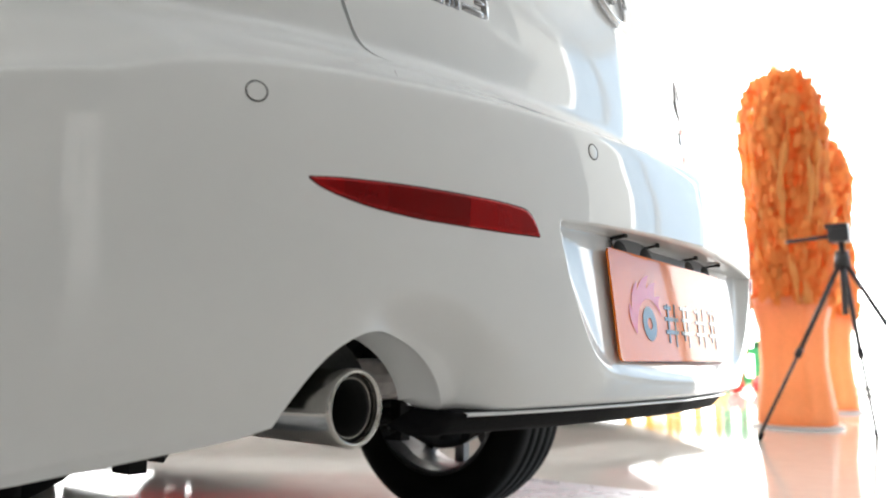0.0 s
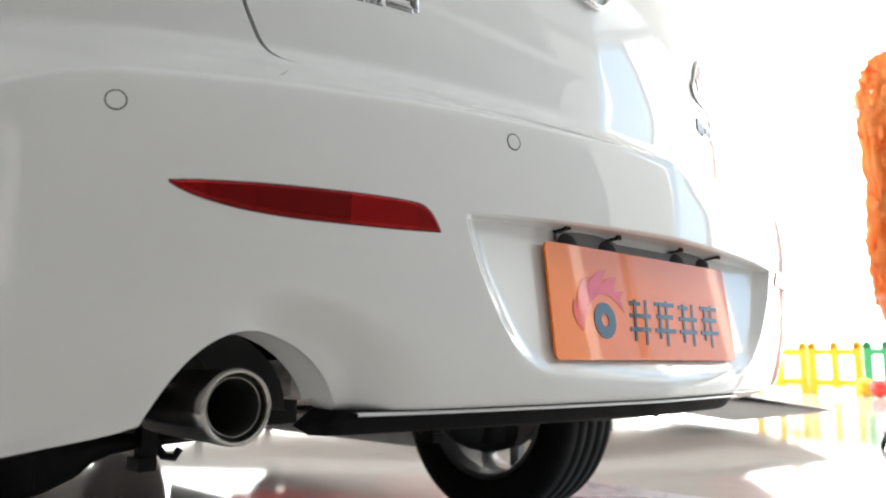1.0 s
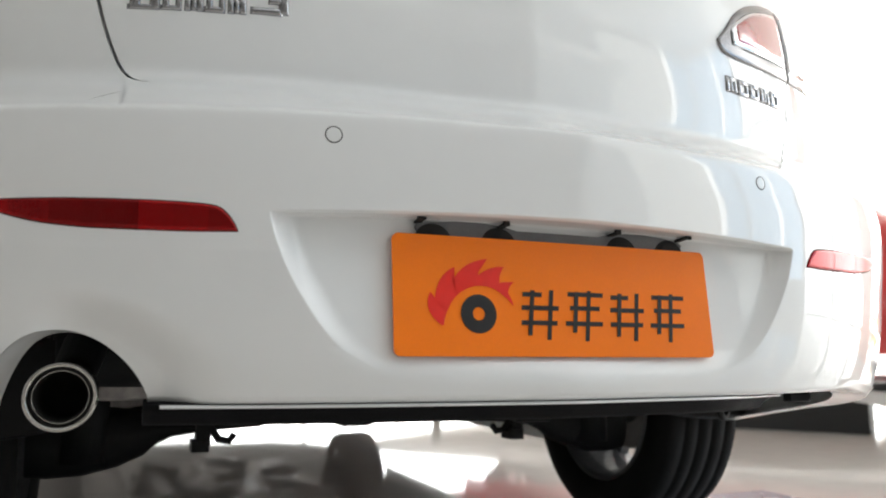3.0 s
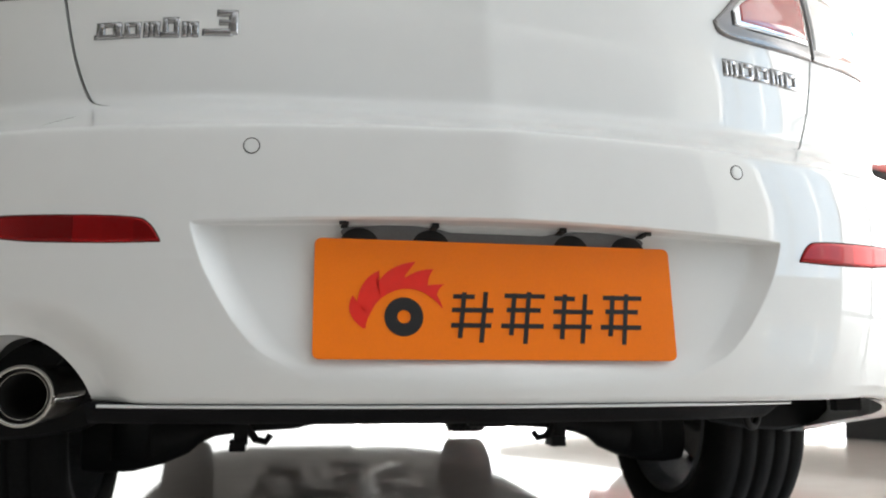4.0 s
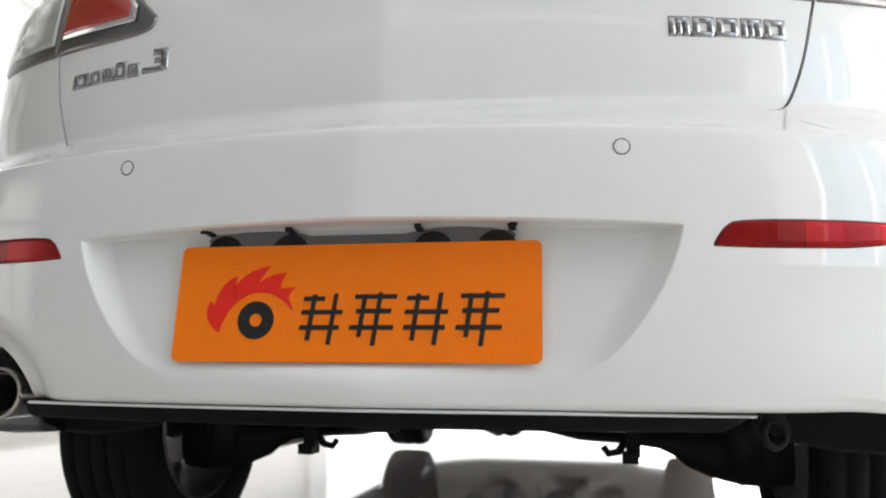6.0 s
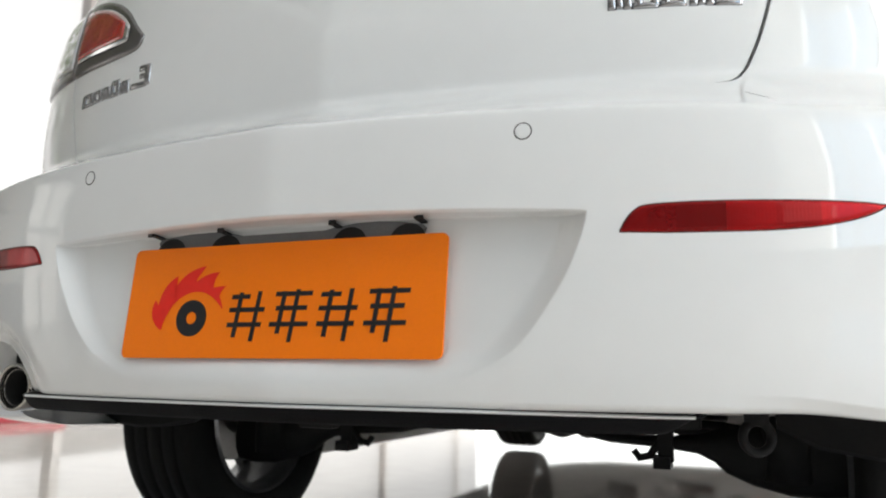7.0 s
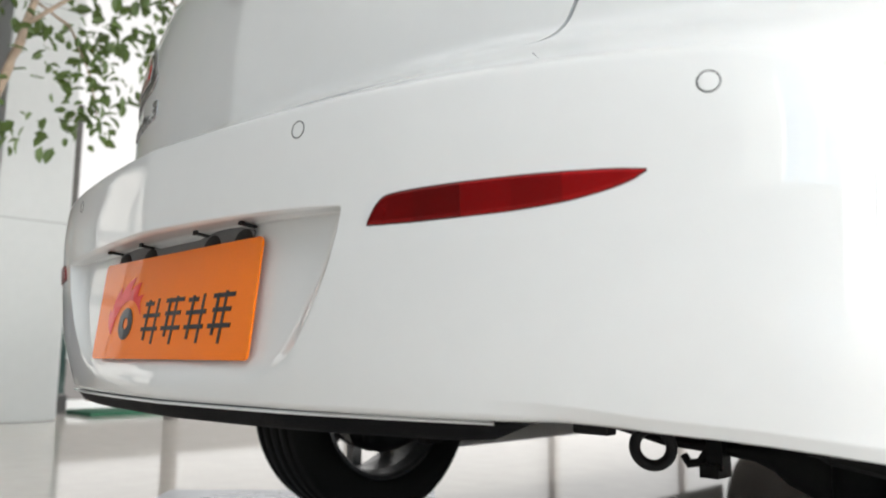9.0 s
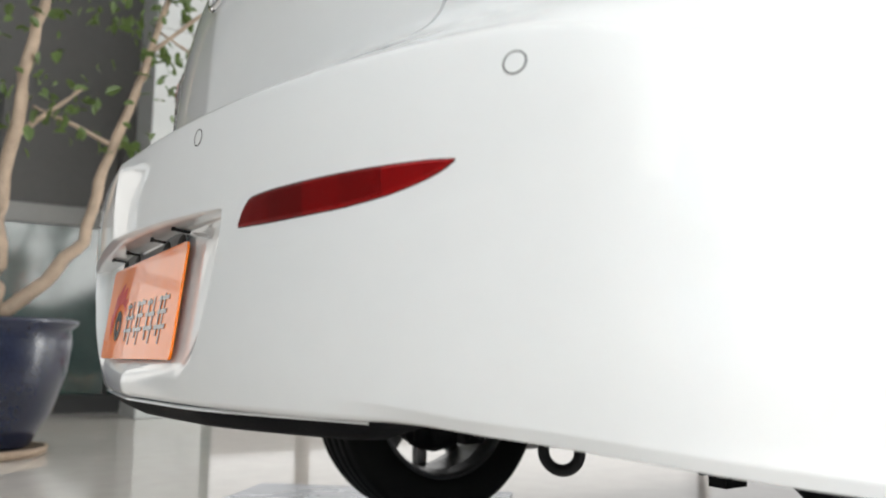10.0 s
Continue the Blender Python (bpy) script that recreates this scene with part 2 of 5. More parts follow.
def plan(u):
    a = np.abs(u)
    phi = PHI0 + (math.pi / 2 - PHI0) * np.clip((a - U1) / (U2 - U1), 0, 1)
    x = np.where(a < U1, a, U1 + RC * (np.sin(phi) - math.sin(PHI0)))
    soft = np.sqrt(a * a + 0.006 ** 2) - 0.006
    y = np.where(a < U1, KEEL * soft + BOW * a ** POW, KEEL * (U1 - 0.006) + BOW * U1 ** POW + RC * (math.cos(PHI0) - np.cos(phi)))
    y = y + np.maximum(a - U2, 0) - NOSE
    return np.sign(u) * x, y


# section on the centre line: how far back the tail lies at each height, and how wide it is
def foot():
    """The ledge that turns up smoothly into the lid."""
    z = np.linspace(0.7165, 0.80, 56)
    slope = 0.04 + 2.29 * (1 - smooth01((z - 0.7254) / 0.066))
    y = -0.0085 + np.concatenate([[0], np.cumsum(0.5 * (slope[1:] + slope[:-1]) * np.diff(z))])
    return list(zip(z.tolist(), y.tolist()))


TAIL = eased([(0.30, 0.010), (0.36, 0.004), (0.385, 0.0), (0.40, -0.0045), (0.43, -0.012), (0.46, -0.017), (0.50, -0.0215), (0.55, -0.0238),
               (0.60, -0.0268), (0.65, -0.0278), (0.69, -0.0262), (0.704, -0.0247), (0.7092, -0.0232), (0.7125, -0.0180), *foot(), (0.85, 0.0925), (0.88, 0.094), (0.95, 0.100), (1.05, 0.116), (1.10, 0.130)], 0.0018)
WIDE = eased([(0.30, 0.98), (0.385, 0.985), (0.45, 0.992), (0.55, 1.0), (0.65, 1.005), (0.72, 0.998), (0.76, 0.992), (0.85, 0.998), (0.95, 0.995), (1.05, 0.985), (1.12, 0.95)], 0.012)


# the bumper's upper edge sinks towards the corners
EDGE_DROP = spline([(0.0, 0.001), (0.15, 0.003), (0.30, 0.0075), (0.55, 0.014), (0.68, 0.0165), (0.74, 0.025), (0.80, 0.036), (1.3, 0.042)])
FOLD_Z = spline([(0.0, 0.549), (0.55, 0.549), (0.645, 0.557), (0.71, 0.576), (0.80, 0.600), (1.3, 0.60)])


def profile_z(u, z):
    return z + EDGE_DROP(np.abs(u)) * (1 - smooth01((z - 0.672) / 0.085)) * smooth01((z - 0.60) / 0.06)


def row_z(u, pz):
    """The height at which the section's own height pz lies at u."""
    z = np.asarray(pz, float) + 0.0 * u
    for k in range(12):
        z = z - 0.8 * (profile_z(u, z) - pz)
    return z


def tail(u, z):
    x, y = plan(u)
    d = np.asarray(z) - FOLD_Z(np.abs(u))
    far = np.sqrt(d * d + 0.0022 ** 2) - 0.0022
    # a shallow fold under the reflectors, fading round the corner
    fold = 0.0020 * np.exp(-far / np.where(d > 0, 0.030, 0.045)) * smooth01((0.80 - np.abs(u)) / 0.18)
    return np.stack([x * WIDE(z), TAIL(profile_z(u, z)) + y - fold, np.broadcast_to(z, np.shape(u)) + 0.0 * x], -1)


U_TAB = np.linspace(0, 1.3, 1301)
X_TAB, Y_TAB = plan(U_TAB)


def tail_normal(u, z):
    du = tail(u + 1e-3, z) - tail(u - 1e-3, z)
    dz = tail(u, z + 1e-3) - tail(u, z - 1e-3)
    n = np.cross(du, dz)
    return n / np.linalg.norm(n, axis=-1, keepdims=True)


def shade(ob, rows, normals):
    """Gives the vertices of the given rows of a grid the surface's own normals, so that panels meet without a line."""
    me = ob.data
    n = np.zeros(len(me.vertices) * 3)
    me.vertex_normals.foreach_get("vector", n)
    n = n.reshape(-1, 3)
    n[rows] = normals.reshape(-1, 3)
    me.normals_split_custom_set_from_vertices(n.tolist())


def u_of(x, z):
    """The u at which the tail is x wide, short of its side."""
    return np.sign(x) * np.interp(np.abs(x) / WIDE(z), X_TAB[:1010], U_TAB[:1010])


def skin(x, z, lift=0.0):
    """A point of the tail at x, z, lifted off along its normal."""
    u = u_of(np.asarray(x, float), z)
    p = tail(u, z)
    du = tail(u + 1e-3, z) - tail(u - 1e-3, z)
    dz = tail(u, z + 1e-3) - tail(u, z - 1e-3)
    n = np.cross(du, dz)
    n /= np.linalg.norm(n, axis=-1, keepdims=True)
    return p + n * np.asarray(lift)[..., None]


# recess round the plate
REC_X = spline([(0.38, 0.215), (0.410, 0.228), (0.426, 0.252), (0.440, 0.277), (0.461, 0.300), (0.50, 0.328), (0.55, 0.353), (0.592, 0.364), (0.62, 0.366)])
REC_TOP = 0.602


def rec_top(x):
    return REC_TOP - 0.010 * np.clip(np.abs(x) / 0.364, 0, 1) ** 2


# cut for the tail pipe
ARCH_X, ARCH_W, ARCH_Z0, ARCH_H = -0.572, 0.098, 0.385, 0.076


LOW_EDGE = spline([(0.0, 0.396), (0.5, 0.396), (0.60, 0.396), (0.68, 0.392), (0.74, 0.385), (0.80, 0.376), (0.86, 0.367), (0.94, 0.355), (1.02, 0.343), (1.14, 0.319), (1.3, 0.287)])
LOW_EDGE_LEFT = spline([(0.0, 0.396), (0.62, 0.396), (0.65, 0.394), (0.676, 0.386), (0.718, 0.376), (0.754, 0.368), (0.782, 0.362), (0.816, 0.355), (0.848, 0.348), (0.94, 0.333), (1.02, 0.323), (1.3, 0.312)])


def bumper_mesh(parent):
    half = np.concatenate([np.linspace(0, 0.31, 27), np.linspace(0.316, 0.352, 13)[:-1], np.linspace(0.352, 0.370, 16), np.linspace(0.38, 0.46, 9),
                           np.linspace(0.464, 0.68, 92), np.linspace(0.69, U2, 34), np.linspace(1.04, 1.3, 8)])
    us = np.concatenate([-half[::-1], half[1:]])
    zs = np.concatenate([np.linspace(0.385, 0.412, 19)[:-1], np.linspace(0.412, 0.445, 16)[:-1], np.linspace(0.445, 0.535, 20)[:-1], np.linspace(0.535, 0.572, 26)[:-1],
                         np.linspace(0.572, 0.590, 8)[:-1], np.linspace(0.590, 0.606, 17)[:-1], np.linspace(0.606, 0.69, 18)[:-1], np.linspace(0.69, 0.704, 8)[:-1], np.linspace(0.704, 0.726, 30)[:-1], np.linspace(0.726, 0.7600, 26)])
    U, Z = np.meshgrid(us, zs)
    Z = row_z(U, Z)
    # columns follow the recess's slanting sides
    w = np.clip(np.where(np.abs(U) < 0.364, np.abs(U) / 0.364, (0.465 - np.abs(U)) / 0.101), 0, 1)
    U = U + np.sign(U) * (REC_X(Z) - 0.364) * w
    # rows follow its bowed top
    wz = smooth01((Z - 0.53) / 0.05) * smooth01((0.67 - Z) / 0.05)
    Z = Z + (rec_top(U) - REC_TOP) * wz * smooth01((0.46 - np.abs(U)) / 0.09)
    # rows rise over the pipe
    left = U < ARCH_X
    away = np.abs(U - ARCH_X)
    lift = ARCH_H * np.where(left, np.clip(1 - (away / 0.084) ** 2.4, 0, 1), np.clip(1 - (away / 0.090) ** 2, 0, 1) ** 0.75)
    Z = Z + lift * np.clip((0.555 - Z) / (0.555 - ARCH_Z0), 0, 1)
    # the lower edge sinks round the corners
    sink = 0.0075 * smooth01((np.abs(U) - 0.48) / 0.24) + 0.005 * smooth01((np.abs(U) - 0.55) / 0.1)
    Z = Z + (np.where(U < 0, LOW_EDGE_LEFT(np.abs(U)), LOW_EDGE(np.abs(U))) - sink - ARCH_Z0) * np.clip((0.555 - Z) / (0.555 - ARCH_Z0), 0, 1)
    P = tail(U, Z)
    face = P[..., 1]
    back = 0.011 + 0.016 * (Z - 0.44) / 0.14
    side = np.clip((REC_X(Z) + 0.001 - np.abs(U)) / 0.034, 0, 1)
    side = 1 - (1 - side) ** 2
    inside = side * smooth01((Z - 0.403) / 0.050) * np.clip((rec_top(U) - Z) / 0.0028, 0, 1)
    P[..., 1] = face + np.maximum(back - face, 0) * inside
    # the skin dips towards the pipe
    r = np.sqrt(((U - ARCH_X) / ARCH_W) ** 2 + ((Z - ARCH_Z0) / ARCH_H) ** 2)
    bell = smooth01((1.66 - r) / 0.56) * (0.10 + 0.90 * smooth01((U - ARCH_X + 0.035) / 0.07))
    P[..., 1] += 0.026 * bell ** 1.3
    # the lower edge folds under on both sides of the plate
    roll = np.clip((Z[0] + 0.0125 - Z) / 0.0125, 0, 1) * np.where(U > 0, smooth01((U - 0.47) / 0.16), smooth01((-U - 0.655) / 0.12))
    P = P - 0.0065 * roll[..., None] * tail_normal(U, Z)
    # return flange under the lower edge
    edge = P[0]
    up = np.clip(lift[0] / ARCH_H, 0, 1)
    pre = []
    for dy, dz in ((0.003, -0.0035), (0.009, -0.0065), (0.018, -0.0075), (0.03, -0.006), (0.055, 0.004)):
        q = edge.copy()
        away = smooth01((np.abs(us) - 0.48) / 0.24)
        inward = -tail_normal(U[0], Z[0]) * away[:, None] + np.array([0.0, 1.0, 0.0]) * (1 - away[:, None])
        q[:, :2] += dy * inward[:, :2]
        q[:, 2] += dz * np.where(up > 0.02, -0.4, 1.0 - away)
        pre.append(q)
    P = np.concatenate([np.stack(pre[::-1]), P])
    nr, nc = P.shape[:2]
    ob = link_mesh("bumper", P.reshape(-1, 3), grid_faces(nr, nc), PAINT, parent)
    keep = 40
    shade(ob, np.arange((nr - keep) * nc, nr * nc), tail_normal(U[-keep:], Z[-keep:]))
    return ob


# edge of the boot lid
LID_X = spline([(0.7600, 0.490), (0.7620, 0.502), (0.767, 0.5115), (0.777, 0.520), (0.795, 0.529), (0.84, 0.545), (0.91, 0.562), (0.96, 0.574), (1.05, 0.585), (1.12, 0.585)])


def boot_lid_mesh(parent):
    us = np.linspace(-1, 1, 121)
    zs = np.concatenate([np.linspace(0.7600, 0.80, 44)[:-1], np.linspace(0.80, 1.10, 26)])
    T, Z = np.meshgrid(us, zs)
    UL = u_of(T * (LID_X(Z) - 0.002), Z)
    P = tail(UL, Z)
    count = P.shape[0] * P.shape[1]
    rows = [P]
    for z, dy, flat in ((1.112, 0.012, 0.98), (1.119, 0.035, 0.93), (1.118, 0.10, 0.8), (1.105, 0.3, 0.5), (1.10, 0.45, 0.3), (1.10, 0.60, 0.15)):
        q = P[-1].copy()
        q[:, 1] = P[-1][:, 1] * flat + 0.14 * (1 - flat) + dy
        q[:, 2] = z
        rows.append(q[None])
    P = np.concatenate(rows)
    lid = link_mesh("boot_lid", P.reshape(-1, 3), grid_faces(*P.shape[:2]), PAINT, parent)
    shade(lid, np.arange(count), tail_normal(UL, Z))
    # folded side edges
    for col, sx in ((0, 1), (-1, -1)):
        a = P[:, col]
        b = a + np.array([sx * 0.001, 0.004, 0.0])
        c = a + np.array([sx * 0.003, 0.022, 0.0])
        Q = np.stack([a, b, c], 1)
        link_mesh("edge", Q.reshape(-1, 3), grid_faces(*Q.shape[:2]), PAINT, lid)
    return lid


def quarter_mesh(parent, s):
    ts = np.linspace(0, 1, 70)
    zs = np.concatenate([np.linspace(0.7600, 0.80, 44)[:-1], np.linspace(0.80, 1.09, 24)])
    T, Z = np.meshgrid(ts, zs)
    u0 = u_of(LID_X(np.maximum(Z, 0.7600)) + 0.0025, Z)
    U = u0 + (1.3 - u0) * T
    P = tail(s * U, Z)
    top = []
    for dx, dy, z in ((0.985, 0.008, 1.10), (0.96, 0.02, 1.108), (0.90, 0.05, 1.112)):
        q = P[-1].copy()
        q[:, 0] *= dx
        q[:, 1] += dy
        q[:, 2] = z
        top.append(q[None])
    P = np.concatenate([P] + top)
    Q = np.stack([P[:, 0], P[:, 0] + np.array([-s * 0.001, 0.004, 0.0]), P[:, 0] + np.array([-s * 0.002, 0.024, 0.0])], 1)
    if s < 0:
        P = P[:, ::-1]
    count = U.shape[0] * U.shape[1]
    panel = link_mesh("quarter_panel", P.reshape(-1, 3), grid_faces(*P.shape[:2]), PAINT, parent)
    UN = (s * U)[:, ::-1] if s < 0 else U
    shade(panel, np.arange(count), tail_normal(UN, Z))
    link_mesh("edge", Q.reshape(-1, 3), grid_faces(*Q.shape[:2]), PAINT, panel)
    return panel


def patch(name, outline, mat, parent, label="", proud=0.003, dome=0.0, sink=0.004, n=40, m=9):
    """A lens or badge on the tail: outline(t) gives x and the lower and upper z at t in 0..1; rounded rim."""
    t = 0.5 - 0.5 * np.cos(np.pi * np.linspace(0, 1, n))
    x, z0, z1 = outline(t)
    b = 0.5 - 0.5 * np.cos(np.pi * np.linspace(0, 1, m))
    X = np.repeat(x[None], m, 0)
    Z = z0[None] + (z1 - z0)[None] * b[:, None]
    rim = np.minimum(np.minimum(t, 1 - t)[None] * abs(x[-1] - x[0]), np.minimum(b, 1 - b)[:, None] * (z1 - z0)[None])
    lift = proud * np.sqrt(np.clip(rim / 0.003, 0, 1)) + dome * np.clip(rim / 0.03, 0, 1)
    P = skin(X, Z, lift)
    ring = np.concatenate([P[0], P[1:, -1], P[-1, ::-1][1:], P[::-1, 0][1:-1]])
    verts = list(P.reshape(-1, 3))
    faces = grid_faces(m, n)
    idx = [c for c in range(n)] + [r * n + n - 1 for r in range(1, m)] + [(m - 1) * n + c for c in range(n - 2, -1, -1)] + [r * n for r in range(m - 2, 0, -1)]
    base = len(verts)
    for p in ring:
        verts.append(p + np.array([0, sink, 0]))
    k = len(idx)
    for i in range(k):
        j = (i + 1) % k
        faces.append((idx[i], base + i, base + j, idx[j]))
    return link_mesh(name, verts, faces, mat, parent, label)


def across(x, z):
    """How much a length on the tail shortens along x where it curves away."""
    d = skin(np.array([x - 0.002, x + 0.002]), z, np.zeros(2))
    return 0.004 / float(np.hypot(*(d[1] - d[0])[:2]))


def ring_on_skin(name, x, z, r, tube, mat, parent, label="", lift=0.0, sq=1.0, seg=48):
    """A thin ring that lies on the tail."""
    verts, faces = [], []
    a = np.linspace(0, 2 * np.pi, seg, endpoint=False)
    sx = across(x, z)
    for k in range(8):
        b = 2 * np.pi * k / 8
        rr = r + tube * math.cos(b)
        verts.extend(skin(x + sx * rr * np.cos(a), z + sq * rr * np.sin(a), np.full(seg, lift + tube * math.sin(b))))
    for k in range(8):
        for i in range(seg):
            faces.append((k * seg + i, k * seg + (i + 1) % seg, (k + 1) % 8 * seg + (i + 1) % seg, (k + 1) % 8 * seg + i))
    return link_mesh(name, verts, faces, mat, parent, label)


def disc_on_skin(name, x, z, r, lift, mat, parent, seg=40):
    a = np.linspace(0, 2 * np.pi, seg, endpoint=False)
    sx = across(x, z)
    verts = [skin(np.array(x), np.array(z), np.array(lift))]
    for f, l in ((0.5, lift), (0.96, lift), (0.985, lift - 0.0001), (1.0, lift - 0.0012)):
        verts.extend(skin(x + sx * r * f * np.cos(a), z + r * f * np.sin(a), np.full(seg, l)))
    faces = [(0, 1 + i, 1 + (i + 1) % seg) for i in range(seg)]
    for k in range(3):
        for i in range(seg):
            faces.append((1 + k * seg + i, 1 + (k + 1) * seg + i, 1 + (k + 1) * seg + (i + 1) % seg, 1 + k * seg + (i + 1) % seg))
    return link_mesh(name, verts, faces, mat, parent)


# ---------------------------------------------------------------- wheels
def wheel(parent, x, y, z, s):
    """A road wheel whose outer face looks to s along x."""
    turn = Matrix.Translation((x, y, z)) @ Matrix.Rotation(s * math.pi / 2, 4, "Y")
    R = 0.316
    hub = new("wheel")
    hub.parent = parent
    bm = bmesh.new()
    prof = [(0.212, -0.088), (0.222, -0.097), (0.25, -0.106), (0.28, -0.108), (0.300, -0.100), (0.309, -0.092)]
    for g in (-0.058, -0.02, 0.02, 0.058):
        prof += [(R, g - 0.0045), (R - 0.005, g - 0.003), (R - 0.005, g + 0.003), (R, g + 0.0045)]
    prof += [(0.309, 0.092), (0.300, 0.100), (0.28, 0.108), (0.25, 0.106), (0.222, 0.097), (0.212, 0.088)]
    lathe(bm, prof, 72, turn, closed=True)
    part("tyre", bm, RUBBER, hub, smooth=True)
    bm = bmesh.new()
    lathe(bm, [(0.214, -0.092), (0.206, -0.096), (0.200, -0.085), (0.192, -0.05), (0.188, 0.03), (0.195, 0.075), (0.203, 0.088), (0.214, 0.09),
               (0.216, 0.085), (0.205, 0.07), (0.198, 0.03), (0.202, -0.05), (0.210, -0.085)], 60, turn, closed=True)
    for k in range(10):
        a = 2 * math.pi * k / 10
        m = turn @ Matrix.Rotation(a, 4, "Z")
        box(bm, (0.04, -0.016, 0.045), (0.195, 0.016, 0.072), m)
    lathe(bm, [(0.001, 0.03), (0.065, 0.035), (0.065, 0.075), (0.001, 0.08)], 30, turn)
    part("rim", bm, RIM, hub, smooth=False)
    bm = bmesh.new()
    lathe(bm, [(0.001, 0.0), (0.135, 0.0), (0.138, 0.004), (0.138, 0.018), (0.07, 0.02), (0.001, 0.03)], 40, turn)
    lathe(bm, [(0.001, -0.07), (0.05, -0.07), (0.055, -0.02), (0.07, 0.0), (0.001, 0.0)], 24, turn)
    part("brake_disc", bm, BRAKE, hub, smooth=False)
    return hub


# ---------------------------------------------------------------- car body in front of the tail
def shell(parent, paint, y_from, length, arches=True):
    """Sides, roof, bonnet and nose, by sections along the car."""
    top = spline([(0.55, 1.10), (0.8, 1.11), (1.1, 1.14), (1.8, 1.45), (2.3, 1.47), (2.8, 1.40), (3.4, 1.05), (length - 0.38, 0.88), (length - 0.13, 0.75), (length, 0.55)])
    wide = spline([(0.0, 0.70), (0.1, 0.79), (0.4, 0.872), (1.5, 0.878), (3.4, 0.875), (length - 0.48, 0.83), (length - 0.18, 0.70), (length, 0.50)])
    ys = np.unique(np.concatenate([np.linspace(y_from, 1.4, 22), np.linspace(1.4, 3.2, 16), np.linspace(3.2, length, 34)]))
    rows = []
    for y in ys:
        T, W = float(top(y)), float(wide(y))
        low = 0.155
        for c in (0.965, 3.605):
            if arches and abs(y - c) < 0.345:
                low = max(low, 0.33 + math.sqrt(0.345 ** 2 - (y - c) ** 2) * 0.98)
        belt = min(0.95, T - 0.04)
        roof = 0.56 if T > 1.2 else 0.70
        half = [(W * 0.96, low), (W * 0.985, low + (0.45 - min(low, 0.44)) * 0.4 if low < 0.45 else low + 0.01), (W, max(low + 0.02, 0.58)), (W * 0.99, max(low + 0.03, 0.75)), (W * 0.93, belt),
                (W * 0.90, belt + 0.02), (W * (roof + 0.06), belt + (T - belt) * 0.85), (W * roof, T - 0.015), (W * 0.3, T), (0.0, T + 0.004)]
        pts = [(x, y, z) for x, z in half] + [(-x, y, z) for x, z in half[::-1][1:]]
        rows.append(pts)
    P = np.array(rows)
    nc = P.shape[1]
    faces = grid_faces(*P.shape[:2])
    verts = list(P.reshape(-1, 3))
    faces.append(tuple((len(ys) - 1) * nc + c for c in range(nc)))
    return link_mesh("body", verts, [f[::-1] for f in faces], paint, parent)


def cabin_glass(parent, y_off=0.0):
    for s in (1, -1):
        bm = bmesh.new()
        pts = [(1.35, 0.985), (1.75, 1.36), (2.45, 1.40), (3.15, 1.02), (2.4, 0.985)]
        vs = []
        for y, z in pts:
            f = (z - 0.97) / 0.5
            vs.append(bm.verts.new((s * (0.80 - 0.24 * f), y, z)))
        bm.faces.new(vs)
        geo = bmesh.ops.extrude_face_region(bm, geom=bm.faces[:])
        bmesh.ops.translate(bm, vec=(s * 0.012, 0, 0.003), verts=[v for v in geo["geom"] if isinstance(v, bmesh.types.BMVert)])
        part("side_window", bm, CAR_GLASS, parent)
    # sloping rear window and windscreen
    for name, ys, zs in (("rear_window", (1.22, 1.40, 1.58, 1.72), (1.205, 1.295, 1.38, 1.43)), ("windscreen", (2.86, 3.0, 3.16, 3.30), (1.385, 1.31, 1.205, 1.115))):
        rows = []
        for y, z in zip(ys, zs):
            rows.append([(x, y, z + 0.012 - 0.09 * x * x) for x in (-0.52, -0.26, 0.0, 0.26, 0.52)])
        verts = [p for row in rows for p in row]
        link_mesh(name, verts + [(x, y, z - 0.02) for x, y, z in verts], [f[::-1] for f in grid_faces(4, 5)], CAR_GLASS, parent)


CAR_GLASS = material("tinted_glass", (0.02, 0.022, 0.024), 0.05, spread=0.05, spec=0.8)


# ---------------------------------------------------------------- the white car
car = thing("car", "glossy white saloon car parked on the showroom floor", "car")
bumper = bumper_mesh(car)
boot = boot_lid_mesh(car)
for s in (1, -1):
    quarter_mesh(car, s)
shell(car, PAINT, 0.625, 4.58)
cabin_glass(car)

# short open seam between bumper and wing beside the lid's corner
for s in (1, -1):
    xs = np.linspace(0.520, 0.551, 9)
    ps = skin(s * xs, 0.735 - 0.74 * (xs - 0.520), np.full(9, -0.0002))
    bm = bmesh.new()
    tube_path(bm, ps, [0.0003, 0.0005, 0.0005, 0.0005, 0.0005, 0.0005, 0.0004, 0.0003, 0.0002], 6)
    part("seam", bm, GAP, car, smooth=True)

# dark well behind the panel gaps
bm = bmesh.new()
us = np.linspace(-0.80, 0.80, 41)
zs = np.linspace(0.70, 1.08, 20)
UU, ZZ = np.meshgrid(us, zs)
Q = tail(UU, np.maximum(ZZ, 0.765))
Q[..., 1] += 0.024
Q[..., 2] = ZZ
link_mesh("inner_panel", Q.reshape(-1, 3), grid_faces(*Q.shape[:2]), PAINT, car)

# rear reflectors in the bumper
REFL_LOW = spline([(0.398, 0.5685), (0.45, 0.5675), (0.53, 0.569), (0.58, 0.5735), (0.62, 0.5825), (0.638, 0.590), (0.646, 0.5955)])
REFL_TOP = spline([(0.398, 0.5700), (0.403, 0.579), (0.410, 0.588), (0.420, 0.5945), (0.435, 0.5965), (0.48, 0.5985), (0.56, 0.5995), (0.62, 0.5985), (0.646, 0.5965)])


